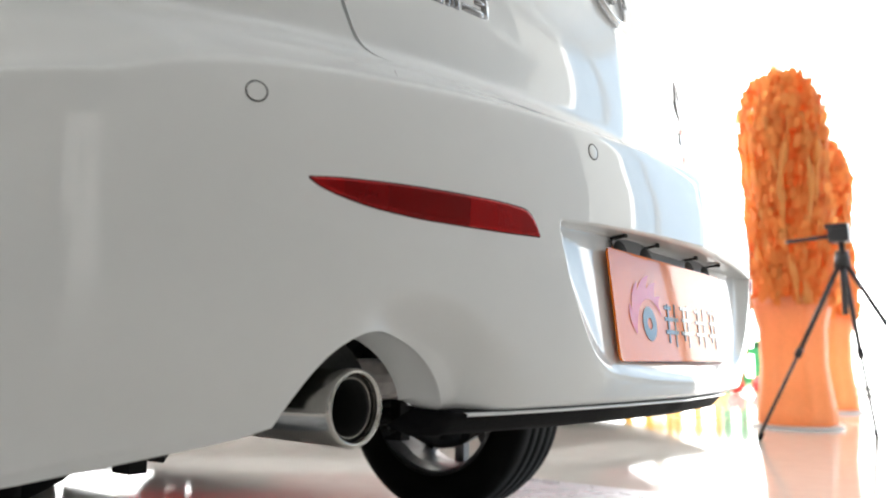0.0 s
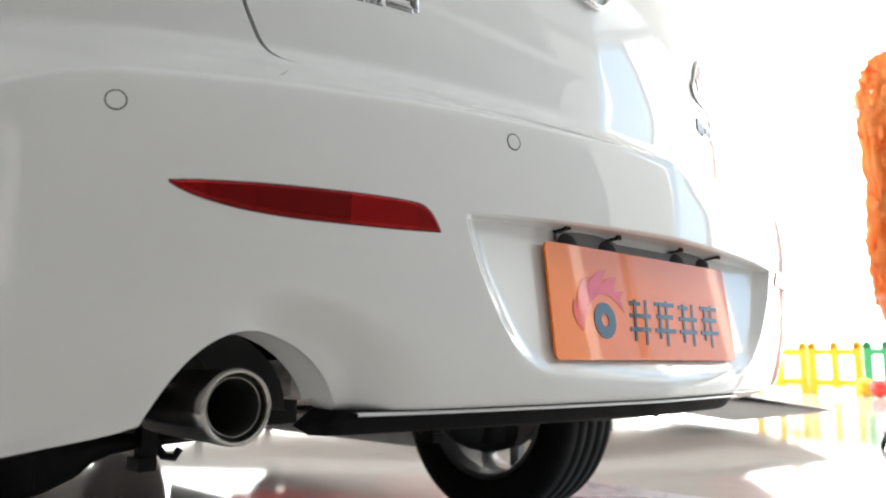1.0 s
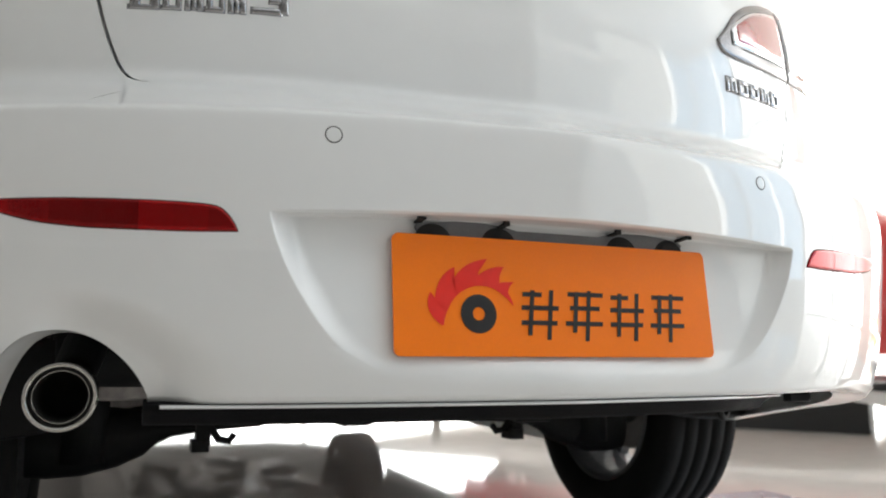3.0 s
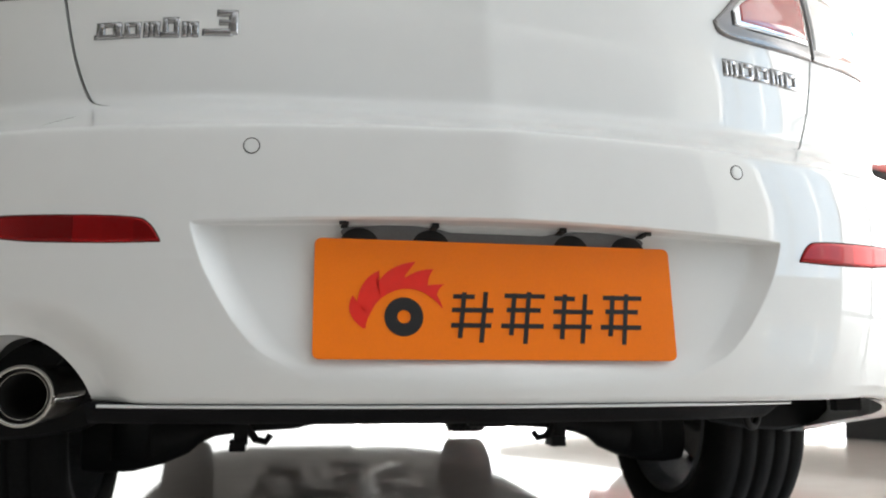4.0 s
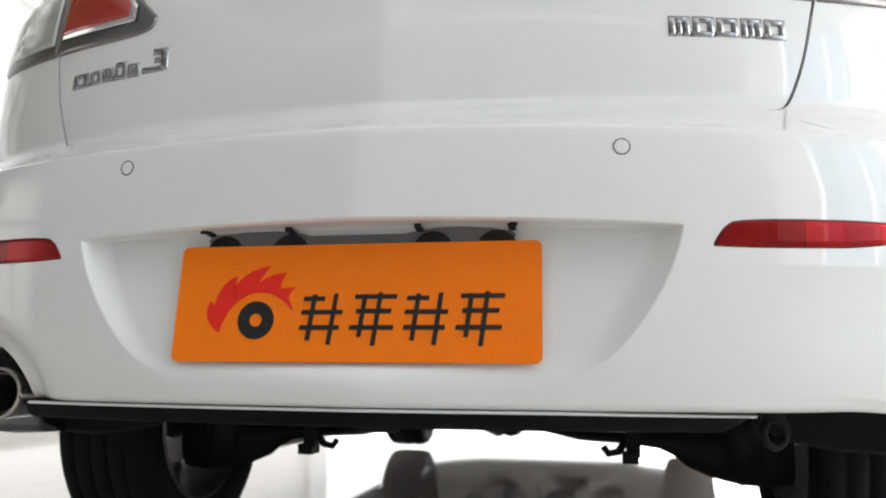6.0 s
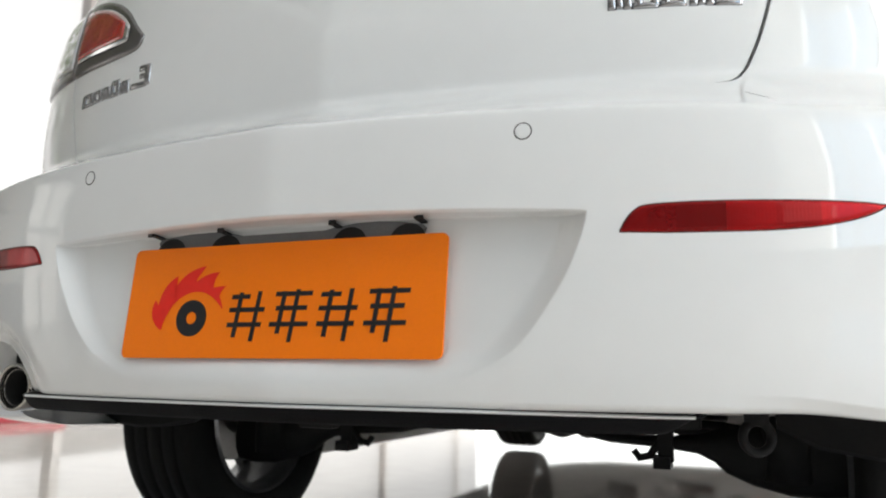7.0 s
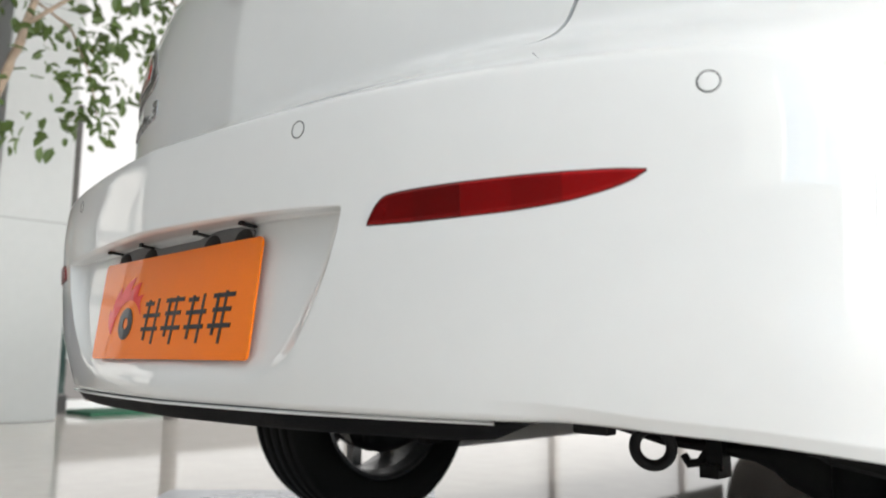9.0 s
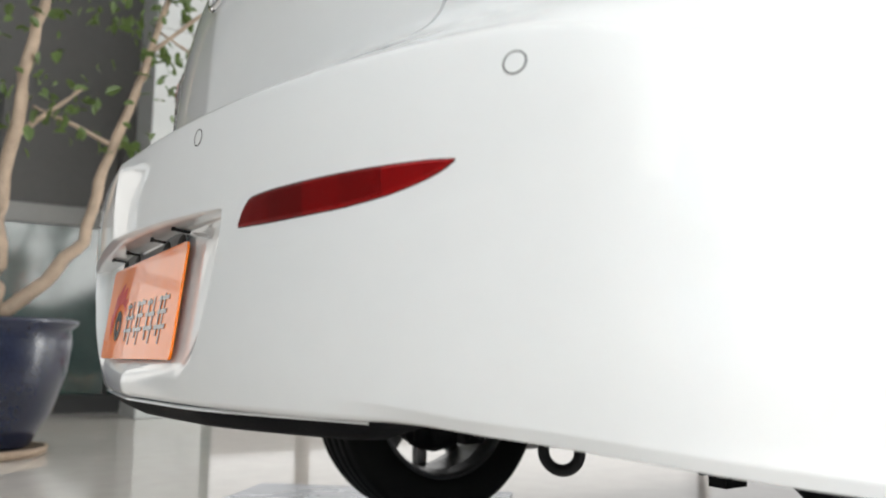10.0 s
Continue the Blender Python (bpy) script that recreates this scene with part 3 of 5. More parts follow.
def reflector(s):
    def shape(grow):
        def f(t):
            x = 0.398 + 0.248 * t
            return s * (x + grow * (2 * t - 1)), REFL_LOW(x) - grow, REFL_TOP(x) + grow
        return f
    ob = patch("reflector", shape(0.0), REFLECTOR, car, "red plastic rear reflector in a thin dark gap", proud=0.0022, sink=0.006, n=70, m=13)
    patch("gap", shape(0.0008), GAP, ob, proud=0.0004, sink=0.002, n=70, m=5)
    return ob


for s in (1, -1):
    reflector(s)

# parking sensors
for x, z in ((-0.688, 0.6660), (-0.302, 0.679), (0.302, 0.679), (0.690, 0.6655)):
    sensor = disc_on_skin("parking_sensor", x, z, 0.0087, 0.0003, PAINT, car)
    ring_on_skin("seal", x, z, 0.0090, 0.0008, GAP, sensor, "black ring gap", lift=-0.0002)

# black lip under the bumper
def tuck(u):
    """How far the lip draws in under the bumper towards its free end."""
    return 0.073 * smooth01((u - 0.22) / 0.26)


us = np.linspace(-0.485, 0.468, 90)
taper = smooth01((0.468 - us) / 0.05)
rows = []
for dy, z in ((0.055, 0.392), (0.012, 0.3895), (0.006, 0.3865), (0.012, 0.381), (0.022, 0.370), (0.03, 0.3655), (0.06, 0.364), (0.09, 0.372)):
    p = tail(us, np.full(90, 0.385))
    p[:, 1] += dy + tuck(us)
    p[:, 2] = 0.3885 + (z - 0.3885) * (0.15 + 0.85 * taper) - 0.07 * tuck(us)
    rows.append(p)
Q = np.stack(rows)
faces = grid_faces(*Q.shape[:2])
faces += [tuple(r * 90 for r in range(8)), tuple(r * 90 + 89 for r in range(8))[::-1]]
link_mesh("lower_lip", Q.reshape(-1, 3), [f[::-1] for f in faces], BLACK_PLASTIC, car, "matt black plastic lip under the bumper")
# thin painted ledge on top of the lip
us = np.linspace(-0.47, 0.462, 70)
rows = []
for dy, z in ((0.03, 0.3885), (0.004, 0.3880), (0.0015, 0.3862), (0.004, 0.3845), (0.03, 0.384)):
    p = tail(us, np.full(70, 0.385))
    p[:, 1] += dy + tuck(us)
    p[:, 2] = z - 0.07 * tuck(us)
    rows.append(p)
Q = np.stack(rows)
link_mesh("ledge", Q.reshape(-1, 3), [f[::-1] for f in grid_faces(*Q.shape[:2])], PAINT, car)

# tail pipe
pipe = Vector((-0.560, 0.120, 0.395))
ax = Matrix.Translation(pipe) @ Matrix.Rotation(radians(-90), 4, "X")
bm = bmesh.new()
lathe(bm, [(0.0335, 0.16), (0.0345, 0.14), (0.0365, 0.02), (0.0368, 0.004), (0.0362, 0.0), (0.0340, -0.0015), (0.0318, 0.0), (0.0312, 0.004), (0.0312, 0.012), (0.0300, 0.05)], 64, ax)
tp = part("tail_pipe", bm, STEEL, car, "round polished steel tail pipe", smooth=True)
bm = bmesh.new()
lathe(bm, [(0.0313, 0.010), (0.0275, 0.0085), (0.0268, 0.008), (0.0262, 0.012), (0.0258, 0.10), (0.001, 0.11)], 48, ax)
part("inner_tube", bm, SOOT, tp, "sooty inner tube", smooth=True)
bm = bmesh.new()
lathe(bm, [(0.0272, 0.0078), (0.0278, 0.0070), (0.0284, 0.0078), (0.0278, 0.009)], 48, ax, closed=True)
part("inner_ring", bm, STEEL, tp, smooth=True)
bm = bmesh.new()
tube_path(bm, [(-0.56, 0.25, 0.395), (-0.56, 0.33, 0.41), (-0.55, 0.42, 0.45)], [0.027, 0.027, 0.03], 16)
lathe(bm, [(0.001, -0.19), (0.07, -0.19), (0.085, -0.175), (0.088, 0.0), (0.085, 0.175), (0.07, 0.19), (0.001, 0.19)], 30, Matrix.Translation((-0.40, 0.50, 0.475)) @ Matrix.Rotation(radians(90), 4, "Y"))
part("silencer", bm, UNDERSIDE, car, smooth=True)

# dark liner above the pipe, inside the cut
bm = bmesh.new()
for k in range(16):
    a0, a1 = math.pi * k / 16, math.pi * (k + 1) / 16
    q = [bm.verts.new((ARCH_X + 0.105 * math.cos(a), y, 0.385 + 0.088 * math.sin(a))) for a, y in ((a0, 0.185), (a1, 0.185), (a1, 0.34), (a0, 0.34))]
    bm.faces.new(q)
bmesh.ops.remove_doubles(bm, verts=bm.verts, dist=1e-5)
part("heat_shield", bm, HEAT_SHIELD, car, smooth=True)

# tail lamps, in two halves
def lamp_half(name, x0, x1, s, parent, grow=0.0):
    low = spline([(0.361, 0.947), (0.365, 0.935), (0.375, 0.928), (0.40, 0.924), (0.47, 0.922), (0.56, 0.923), (0.63, 0.927), (0.70, 0.934), (0.76, 0.942)])
    high = spline([(0.361, 0.951), (0.38, 0.970), (0.42, 1.013), (0.48, 1.048), (0.56, 1.068), (0.66, 1.070), (0.73, 1.055), (0.76, 1.035)])

    def shape(inset):
        def f(t):
            a, b = x0 + inset * (1.6 if x0 < 0.5 else 0.3), x1 - inset * (0.3 if x0 < 0.5 else 1)
            x = a + (b - a) * t
            return s * x, low(x) + inset, np.maximum(high(x) - inset * 0.65, low(x) + inset + 0.002)
        return f
    body = patch(name, shape(0.0), BEZEL, parent, "tail lamp with grey chrome bezel", proud=0.004, sink=0.01, n=50, m=15)
    if x0 < 0.5:
        patch("recess", shape(0.019), GAP, body, proud=0.0045, sink=0.003, n=40, m=9)
        patch("silver_rim", shape(0.0225), CHROME, body, proud=0.0060, sink=0.003, n=40, m=9)
        patch("lens", shape(0.030), LAMP_RED, body, "red lens", proud=0.0075, sink=0.003, n=40, m=11)
    else:
        patch("lens", shape(0.020), LAMP_CLEAR, body, "clear lens", proud=0.0065, sink=0.003, n=40, m=11)
    return body


for s in (1, -1):
    lamp_half("tail_lamp", 0.361, 0.566, s, car)
    lamp_half("side_lamp", 0.570, 0.755, s, car)


# badges on the boot lid, as plain chrome bars
def badge(cx, cz, cells):
    for dx, w, h, up in cells:
        x, z = cx + dx, cz + up
        if h > 0.033:
            bars = ((0.27, 0.0, 0.3, 0.95), (0.0, 0.36, 0.6, 0.28), (0.05, 0.0, 0.45, 0.24), (-0.16, -0.38, 0.95, 0.28))
        else:
            bars = ((-0.33, 0, 0.36, 1.0), (0.33, 0, 0.36, 1.0), (0.0, 0.34, 0.7, 0.34), (0.0, -0.36, 1.1, 0.3) if dx % 0.05 < 0.025 else (0.0, -0.02, 0.3, 0.9))
        for bx, bz, bw, bh in bars:
            def f(t, x=x + bx * w + 0.15 * bz * h, z=z + bz * h, w=bw * w, h=bh * h):
                xs = x - w / 2 + w * t
                return xs, np.full(t.shape, z - h / 2), np.full(t.shape, z + h / 2)
            patch("badge_bar", f, BADGE, car, proud=0.003, sink=0.004, n=5, m=5)



# the number plate's place: foot at y = 0, leaning back
PL = Matrix.Translation((-0.008, 0.0, 0.44)) @ Matrix.Rotation(radians(-6.3), 4, "X")


def slab(bm, outline, y0, y1, m):
    """Extrudes an outline in x, z from y0 to y1."""
    a = [bm.verts.new(m @ Vector((x, y0, z))) for x, z in outline]
    b = [bm.verts.new(m @ Vector((x, y1, z))) for x, z in outline]
    n = len(outline)
    bm.faces.new(a)
    bm.faces.new(b[::-1])
    for i in range(n):
        bm.faces.new((a[i], b[i], b[(i + 1) % n], a[(i + 1) % n]))


def round_rect(x0, z0, x1, z1, r, k=6):
    out = []
    for cx, cz, a in ((x1 - r, z1 - r, 0), (x0 + r, z1 - r, 90), (x0 + r, z0 + r, 180), (x1 - r, z0 + r, 270)):
        for i in range(k + 1):
            t = radians(a + 90 * i / k)
            out.append((cx + r * math.cos(t), cz + r * math.sin(t)))
    return out


plate = thing("number_plate", "orange show plate with a red flame and black marks", "plate")
BULGE = 0.012


def bend(v):
    """The plate is bowed a little, its middle nearest."""
    return Vector((v[0], v[1] + BULGE * v[0] * v[0], v[2]))


def bowed(bm):
    inv = PL.inverted()
    for v in bm.verts:
        v.co = PL @ bend(inv @ v.co)


bm = bmesh.new()
edge = round_rect(-0.22, 0.0, 0.22, 0.1400, 0.008)
xs = sorted({round(x, 5) for x, z in edge} | {-0.21 + 0.0105 * k for k in range(41)})
cols = []
for x in xs:
    inset = 0.0
    if abs(x) > 0.212:
        inset = 0.008 - math.sqrt(max(0.0, 0.008 ** 2 - (abs(x) - 0.212) ** 2))
    cols.append([bm.verts.new(PL @ Vector((x, y, z))) for y, z in ((0.0, inset), (0.0, 0.1400 - inset), (0.003, 0.1400 - inset), (0.003, inset))])
for p, q in zip(cols, cols[1:]):
    for k in range(4):
        bm.faces.new((p[k], q[k], q[(k + 1) % 4], p[(k + 1) % 4]))
bm.faces.new(cols[0])
bm.faces.new(cols[-1][::-1])
bowed(bm)
part("plate", bm, ORANGE, plate)
# ring of the mark
CX, CZ = -0.1165, 0.049
bm = bmesh.new()
lathe(bm, [(0.0078, 0.0002), (0.0078, 0.0009), (0.0226, 0.0009), (0.0226, 0.0002)], 40, PL @ Matrix.Translation((CX, 0, CZ)) @ Matrix.Rotation(radians(90), 4, "X"))
bowed(bm)
part("ring", bm, PLATE_BLACK, plate)
# flame: an arc with curling tongues, as one outline
def bez(a, b, c, n=8):
    return [((1 - t) ** 2 * a[0] + 2 * t * (1 - t) * b[0] + t * t * c[0], (1 - t) ** 2 * a[1] + 2 * t * (1 - t) * b[1] + t * t * c[1]) for t in (k / n for k in range(n))]


def pol(deg, r):
    return CX + r * math.cos(radians(deg)), CZ + r * math.sin(radians(deg))


# tip angle and radius, valley angle and radius, bow of the outer side
TONGUES = [(158, 0.064, 167, 0.056, 178, 0.071), (118, 0.061, 130, 0.049, 140, 0.068), (78, 0.067, 88, 0.046, 107, 0.064), (58, 0.067, 53, 0.047, 73, 0.060), (39, 0.062, 34, 0.047, 45, 0.055)]
line = []
at = pol(197, 0.049)
for tip, tr, val, vr, bow, br in TONGUES:
    line += bez(at, pol(bow, br), pol(tip, tr))
    at = pol(val, vr)
    line += bez(pol(tip, tr), pol(max(val, tip) + 2, (tr + vr) / 2), at)
line += bez(at, pol(24, 0.047), pol(14, 0.047))
RIM_IN = spline([(14, 0.0455), (37, 0.039), (60, 0.0355), (84, 0.033), (113, 0.032), (166, 0.037), (197, 0.046)])
line.append(pol(14, 0.047))
bm = bmesh.new()
rows = []
for k, (x, z) in enumerate(line):
    a = 197 - 183 * k / (len(line) - 1)
    rows.append((bm.verts.new(PL @ Vector((x, -0.0008, z))), bm.verts.new(PL @ Vector((*pol(a, float(RIM_IN(a)))[:1], -0.0008, pol(a, float(RIM_IN(a)))[1])))))
for p, q in zip(rows, rows[1:]):
    bm.faces.new((p[0], q[0], q[1], p[1]))
bowed(bm)
part("flame", bm, PLATE_RED, plate)
# four groups of plain bars, slanting
SLANT = Matrix.Shear("XZ", 4, (0.0, 0.0))
SLANT[0][2] = 0.12
# x, z, length, angle of each bar in two kinds of group
KIND_A = [(0.014, 0.052, 0.026, 0), (0.026, 0.036, 0.050, 0), (0.026, 0.018, 0.048, 0), (0.014, 0.030, 0.054, 90), (0.040, 0.028, 0.060, 90)]
KIND_B = [(0.026, 0.054, 0.050, 0), (0.026, 0.037, 0.042, 0), (0.026, 0.018, 0.052, 0), (0.013, 0.032, 0.050, 90), (0.031, 0.028, 0.062, 90)]
GROUPS = [KIND_A, KIND_B, KIND_A, KIND_B]
for g, bars in enumerate(GROUPS):
    gx = -0.068 + 0.0622 * g
    for k, (x, z, w, deg) in enumerate(bars):
        bm = bmesh.new()
        m = PL @ SLANT @ Matrix.Translation((gx + x, 0, 0.022 + z)) @ Matrix.Rotation(radians(-deg), 4, "Y")
        box(bm, (-w / 2, -0.0008 - 0.00012 * (k % 4), -0.0027), (w / 2, -0.0002, 0.0027), m)
        bowed(bm)
        part("bar", bm, PLATE_BLACK, plate)

# bracket over the plate
bracket = thing("plate_bracket", "dark grey metal bracket behind the orange plate", "bracket")
bm = bmesh.new()
line = [(-0.180, 0.128), (-0.190, 0.150), (-0.186, 0.1555), (-0.160, 0.1575), (-0.13, 0.1605), (-0.10, 0.1598), (-0.072, 0.1565), (-0.058, 0.1530), (0.058, 0.1530), (0.072, 0.1560), (0.10, 0.1595), (0.13, 0.1600), (0.160, 0.1575), (0.186, 0.1530), (0.190, 0.149), (0.180, 0.128)]
slab(bm, line[::-1], 0.006, 0.009, PL)
part("bar", bm, BRACKET, bracket)
for x in (-0.168, -0.083, 0.093, 0.168):
    bm = bmesh.new()
    lathe(bm, [(0.001, 0.0008), (0.022, 0.0008), (0.023, 0.0)], 28, PL @ Matrix.Translation((x, 0.006, 0.1345)) @ Matrix.Rotation(radians(90), 4, "X") @ Matrix.Diagonal((1, 0.9, 1, 1)))
    part("mount", bm, GAP, bracket, smooth=True)
for x, s in ((-0.186, -1), (0.186, 1), (-0.080, 0), (0.078, 0)):
    bm = bmesh.new()
    box(bm, (x - 0.004, -0.012, 0.1545), (x + 0.004, 0.009, 0.1570), PL @ Matrix.Translation((0, 0, 0)))
    box(bm, (x - 0.004 + s * 0.003, -0.013, 0.1535), (x + 0.004 + s * 0.003, -0.010, 0.1590), PL)
    part("clip", bm, GAP, bracket)

badge(-0.420, 0.868, [(-0.080, 0.034, 0.024, 0), (-0.049, 0.022, 0.023, 0), (-0.024, 0.022, 0.023, 0), (0.001, 0.022, 0.029, 0.003), (0.026, 0.022, 0.023, 0), (0.070, 0.042, 0.037, 0.010)])
badge(0.447, 0.876, [(-0.062, 0.028, 0.029, 0), (-0.031, 0.028, 0.029, 0), (0.0, 0.028, 0.027, 0), (0.031, 0.028, 0.029, 0), (0.062, 0.028, 0.029, 0)])
emblem = ring_on_skin("emblem", 0.0, 1.018, 0.055, 0.007, CHROME, car, "oval chrome emblem ring", lift=0.004, sq=0.8)
xs = np.linspace(-0.046, 0.046, 21)
wing = skin(xs, 1.018 + 0.026 - 0.034 * (1 - np.abs(xs) / 0.046) ** 1.6 + 0.012 * np.sin(np.abs(xs) / 0.046 * math.pi), np.full(21, 0.005))
bm = bmesh.new()
tube_path(bm, wing, [0.004 + 0.002 * math.sin(math.pi * k / 20) for k in range(21)], 8)
part("wing", bm, CHROME, emblem, smooth=True)

# ---------------------------------------------------------------- wheels and underside
for x, y, s in ((0.762, 0.965, 1), (-0.762, 0.965, -1), (0.762, 3.605, 1), (-0.762, 3.605, -1)):
    wheel(car, x, y, 0.331, s)
bm = bmesh.new()
box(bm, (-0.60, 1.25, 0.305), (0.60, 4.20, 0.38))
box(bm, (-0.55, 0.62, 0.36), (0.55, 1.3, 0.42))
box(bm, (-0.40, 0.28, 0.39), (0.62, 0.62, 0.44))
part("floor_pan", bm, UNDERBODY, car, bevel=0.02)
bm = bmesh.new()
box(bm, (-0.42, 2.0, 0.262), (-0.12, 2.95, 0.32))
box(bm, (0.12, 2.0, 0.262), (0.42, 2.95, 0.32))
part("fuel_tank", bm, UNDERBODY, car, bevel=0.03)
bm = bmesh.new()
box(bm, (-0.46, 2.98, 0.245), (0.46, 4.32, 0.33))
part("engine_tray", bm, UNDERBODY, car, bevel=0.04)
# sump, gearbox, mounts and hoses under the engine
bits = random.Random(11)
for k in range(26):
    x, y = bits.uniform(-0.42, 0.42), 3.0 + 1.25 * (k + bits.random()) / 26
    w, d, low = bits.uniform(0.04, 0.16), bits.uniform(0.03, 0.12), bits.uniform(0.195, 0.24)
    bm = bmesh.new()
    if k % 3:
        box(bm, (x - w / 2, y - d / 2, low), (x + w / 2, y + d / 2, 0.26))
        part("engine_mount", bm, (UNDERBODY, FOIL, UNDERSIDE)[k % 3], car, bevel=0.008)
    else:
        rod(bm, (x - w, y, low + 0.02), (x + w, y + bits.uniform(-0.1, 0.1), low + 0.03), 0.016)
        part("hose", bm, (FOIL, UNDERBODY)[k % 2], car, smooth=True)
for y in (1.42, 1.72, 3.1):
    bm = bmesh.new()
    box(bm, (-0.58, y, 0.285), (0.58, y + 0.07, 0.31))
    part("cross_member", bm, UNDERBODY, car, bevel=0.008)
for s in (1, -1):
    bm = bmesh.new()
    box(bm, (s * 0.50 - 0.035, 1.3, 0.270), (s * 0.50 + 0.035, 3.0, 0.31))
    part("side_member", bm, UNDERBODY, car, bevel=0.01)
# foil shields along the tunnel, dented, with the exhaust under them
for x0, x1, y0, y1 in ((-0.115, 0.115, 1.36, 2.05), (-0.115, 0.115, 2.08, 2.92), (-0.38, 0.05, 0.66, 1.22), (0.12, 0.46, 0.70, 1.20)):
    xs, ys = np.linspace(x0, x1, 9), np.linspace(y0, y1, 15)
    X, Y = np.meshgrid(xs, ys)
    low = 0.300 if y0 > 1.3 else 0.354
    Zs = low + 0.007 * np.sin(17 * Y + 9 * X) * np.sin(23 * X + 5 * Y) - 0.004
    P = np.concatenate([np.stack([X, Y, Zs], -1).reshape(-1, 3), np.stack([X, Y, Zs + 0.003], -1).reshape(-1, 3)])
    f = grid_faces(15, 9)
    link_mesh("foil_shield", P, [q[::-1] for q in f] + [tuple(135 + i for i in q) for q in f], FOIL, car)
bm = bmesh.new()
tube_path(bm, [(-0.35, 0.62, 0.40), (-0.22, 0.80, 0.372), (-0.08, 1.1, 0.345), (0.0, 1.4, 0.275), (0.0, 2.9, 0.262)], [0.026, 0.026, 0.026, 0.026, 0.026], 14)
rod(bm, (0.0, 1.75, 0.273), (0.0, 2.25, 0.268), 0.052)
part("exhaust_pipe", bm, BRAKE, car, smooth=True)
bm = bmesh.new()
tube_path(bm, [(-0.45, 0.93, 0.35), (-0.2, 0.93, 0.365), (0.2, 0.93, 0.365), (0.45, 0.93, 0.35)], [0.035, 0.04, 0.04, 0.035], 14)
box(bm, (-0.34, 0.84, 0.335), (0.34, 0.90, 0.38))
part("subframe", bm, UNDERSIDE, car, smooth=True)
for s in (1, -1):
    bm = bmesh.new()
    ribs = []
    for x, z0, z1 in ((0.10, 0.319, 0.326), (0.14, 0.312, 0.324), (0.235, 0.290, 0.311), (0.34, 0.284, 0.309), (0.40, 0.276, 0.313), (0.43, 0.262, 0.322), (0.452, 0.242, 0.330), (0.50, 0.222, 0.335), (0.56, 0.208, 0.34), (0.62, 0.206, 0.34), (0.655, 0.21, 0.33)):
        mid, h = (z0 + z1) / 2, (z1 - z0) / 2
        ribs.append([bm.verts.new((s * x, 0.85 + 0.035 * math.cos(2 * math.pi * k / 12), mid + h * math.sin(2 * math.pi * k / 12))) for k in range(12)])
    for p, q in zip(ribs, ribs[1:]):
        for k in range(12):
            bm.faces.new((p[k], p[(k + 1) % 12], q[(k + 1) % 12], q[k]))
    tube_path(bm, [(s * 0.30, 1.02, 0.33), (s * 0.66, 0.98, 0.27)], [0.022, 0.026], 10)
    rod(bm, (s * 0.56, 0.84, 0.235), (s * 0.56, 0.84, 0.40), 0.045)
    rod(bm, (s * 0.62, 0.90, 0.22), (s * 0.60, 0.86, 0.52), 0.022)
    part("suspension_arm", bm, UNDERSIDE, car, smooth=True)
    bm = bmesh.new()
    box(bm, (s * 0.345 - 0.014, 0.80, 0.262), (s * 0.345 + 0.014, 0.83, 0.36))
    box(bm, (s * 0.345 - 0.022, 0.79, 0.250), (s * 0.345 + 0.010, 0.84, 0.272))
    tube_path(bm, [(s * 0.335, 0.81, 0.30), (s * 0.315, 0.81, 0.272), (s * 0.295, 0.81, 0.268), (s * 0.285, 0.81, 0.282)], [0.008, 0.008, 0.008, 0.007], 8)
    part("hanger", bm, UNDERSIDE, car)
    # liner behind the bumper's corner
    liner = bmesh.new()
    cols = []
    for x, z0 in ((0.54, 0.345), (0.60, 0.315), (0.68, 0.302), (0.745, 0.299), (0.80, 0.304), (0.84, 0.320), (0.862, 0.338)):
        cols.append([liner.verts.new((s * x, y, z)) for y, z in ((0.585, 0.46), (0.585, z0 + 0.006), (0.592, z0), (0.605, z0), (0.61, 0.46))])
    for p, q in zip(cols, cols[1:]):
        for k in range(4):
            liner.faces.new((p[k], q[k], q[k + 1], p[k + 1]))
    liner.faces.new(cols[0])
    liner.faces.new(cols[-1])
    part("wheel_liner", liner, UNDERSIDE, car)
# towing eye
bm = bmesh.new()
eye_m = Matrix.Translation((0.514, 0.323, 0.350)) @ Matrix.Rotation(radians(30), 4, "Z") @ Matrix.Rotation(radians(90), 4, "X")
lathe(bm, [(0.0195 + 0.0062 * math.cos(2 * math.pi * k / 10), 0.0062 * math.sin(2 * math.pi * k / 10)) for k in range(10)], 32, eye_m, closed=True)
box(bm, (0.499, 0.312, 0.365), (0.529, 0.334, 0.41))
part("towing_eye", bm, UNDERSIDE, car, smooth=True)
for x, y in ((0.42, 0.34), (0.70, 0.32), (-0.36, 0.36), (0.0, 0.10)):
    bm = bmesh.new()
    box(bm, (x - 0.025, y, 0.355), (x + 0.025, y + 0.02, 0.40))
    part("tab", bm, UNDERSIDE, car, bevel=0.003)

# ---------------------------------------------------------------- the showroom
def block(name, lo, hi, mat, bevel=0.0, **tags):
    bm = bmesh.new()
    box(bm, lo, hi)
    ob = part(name, bm, mat, bevel=bevel)
    return tagged(ob, kind="structure", **tags)


X0, X1, Y0, Y1, CEIL = -5.6, 11.6, -7.0, 15.0, 7.7
block("floor", (X0 - 1, Y0 - 1, -0.2), (X1 + 6, Y1 + 6, 0.0), FLOOR, label="glossy beige tiled showroom floor", category="floor")
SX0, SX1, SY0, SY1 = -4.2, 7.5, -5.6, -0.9


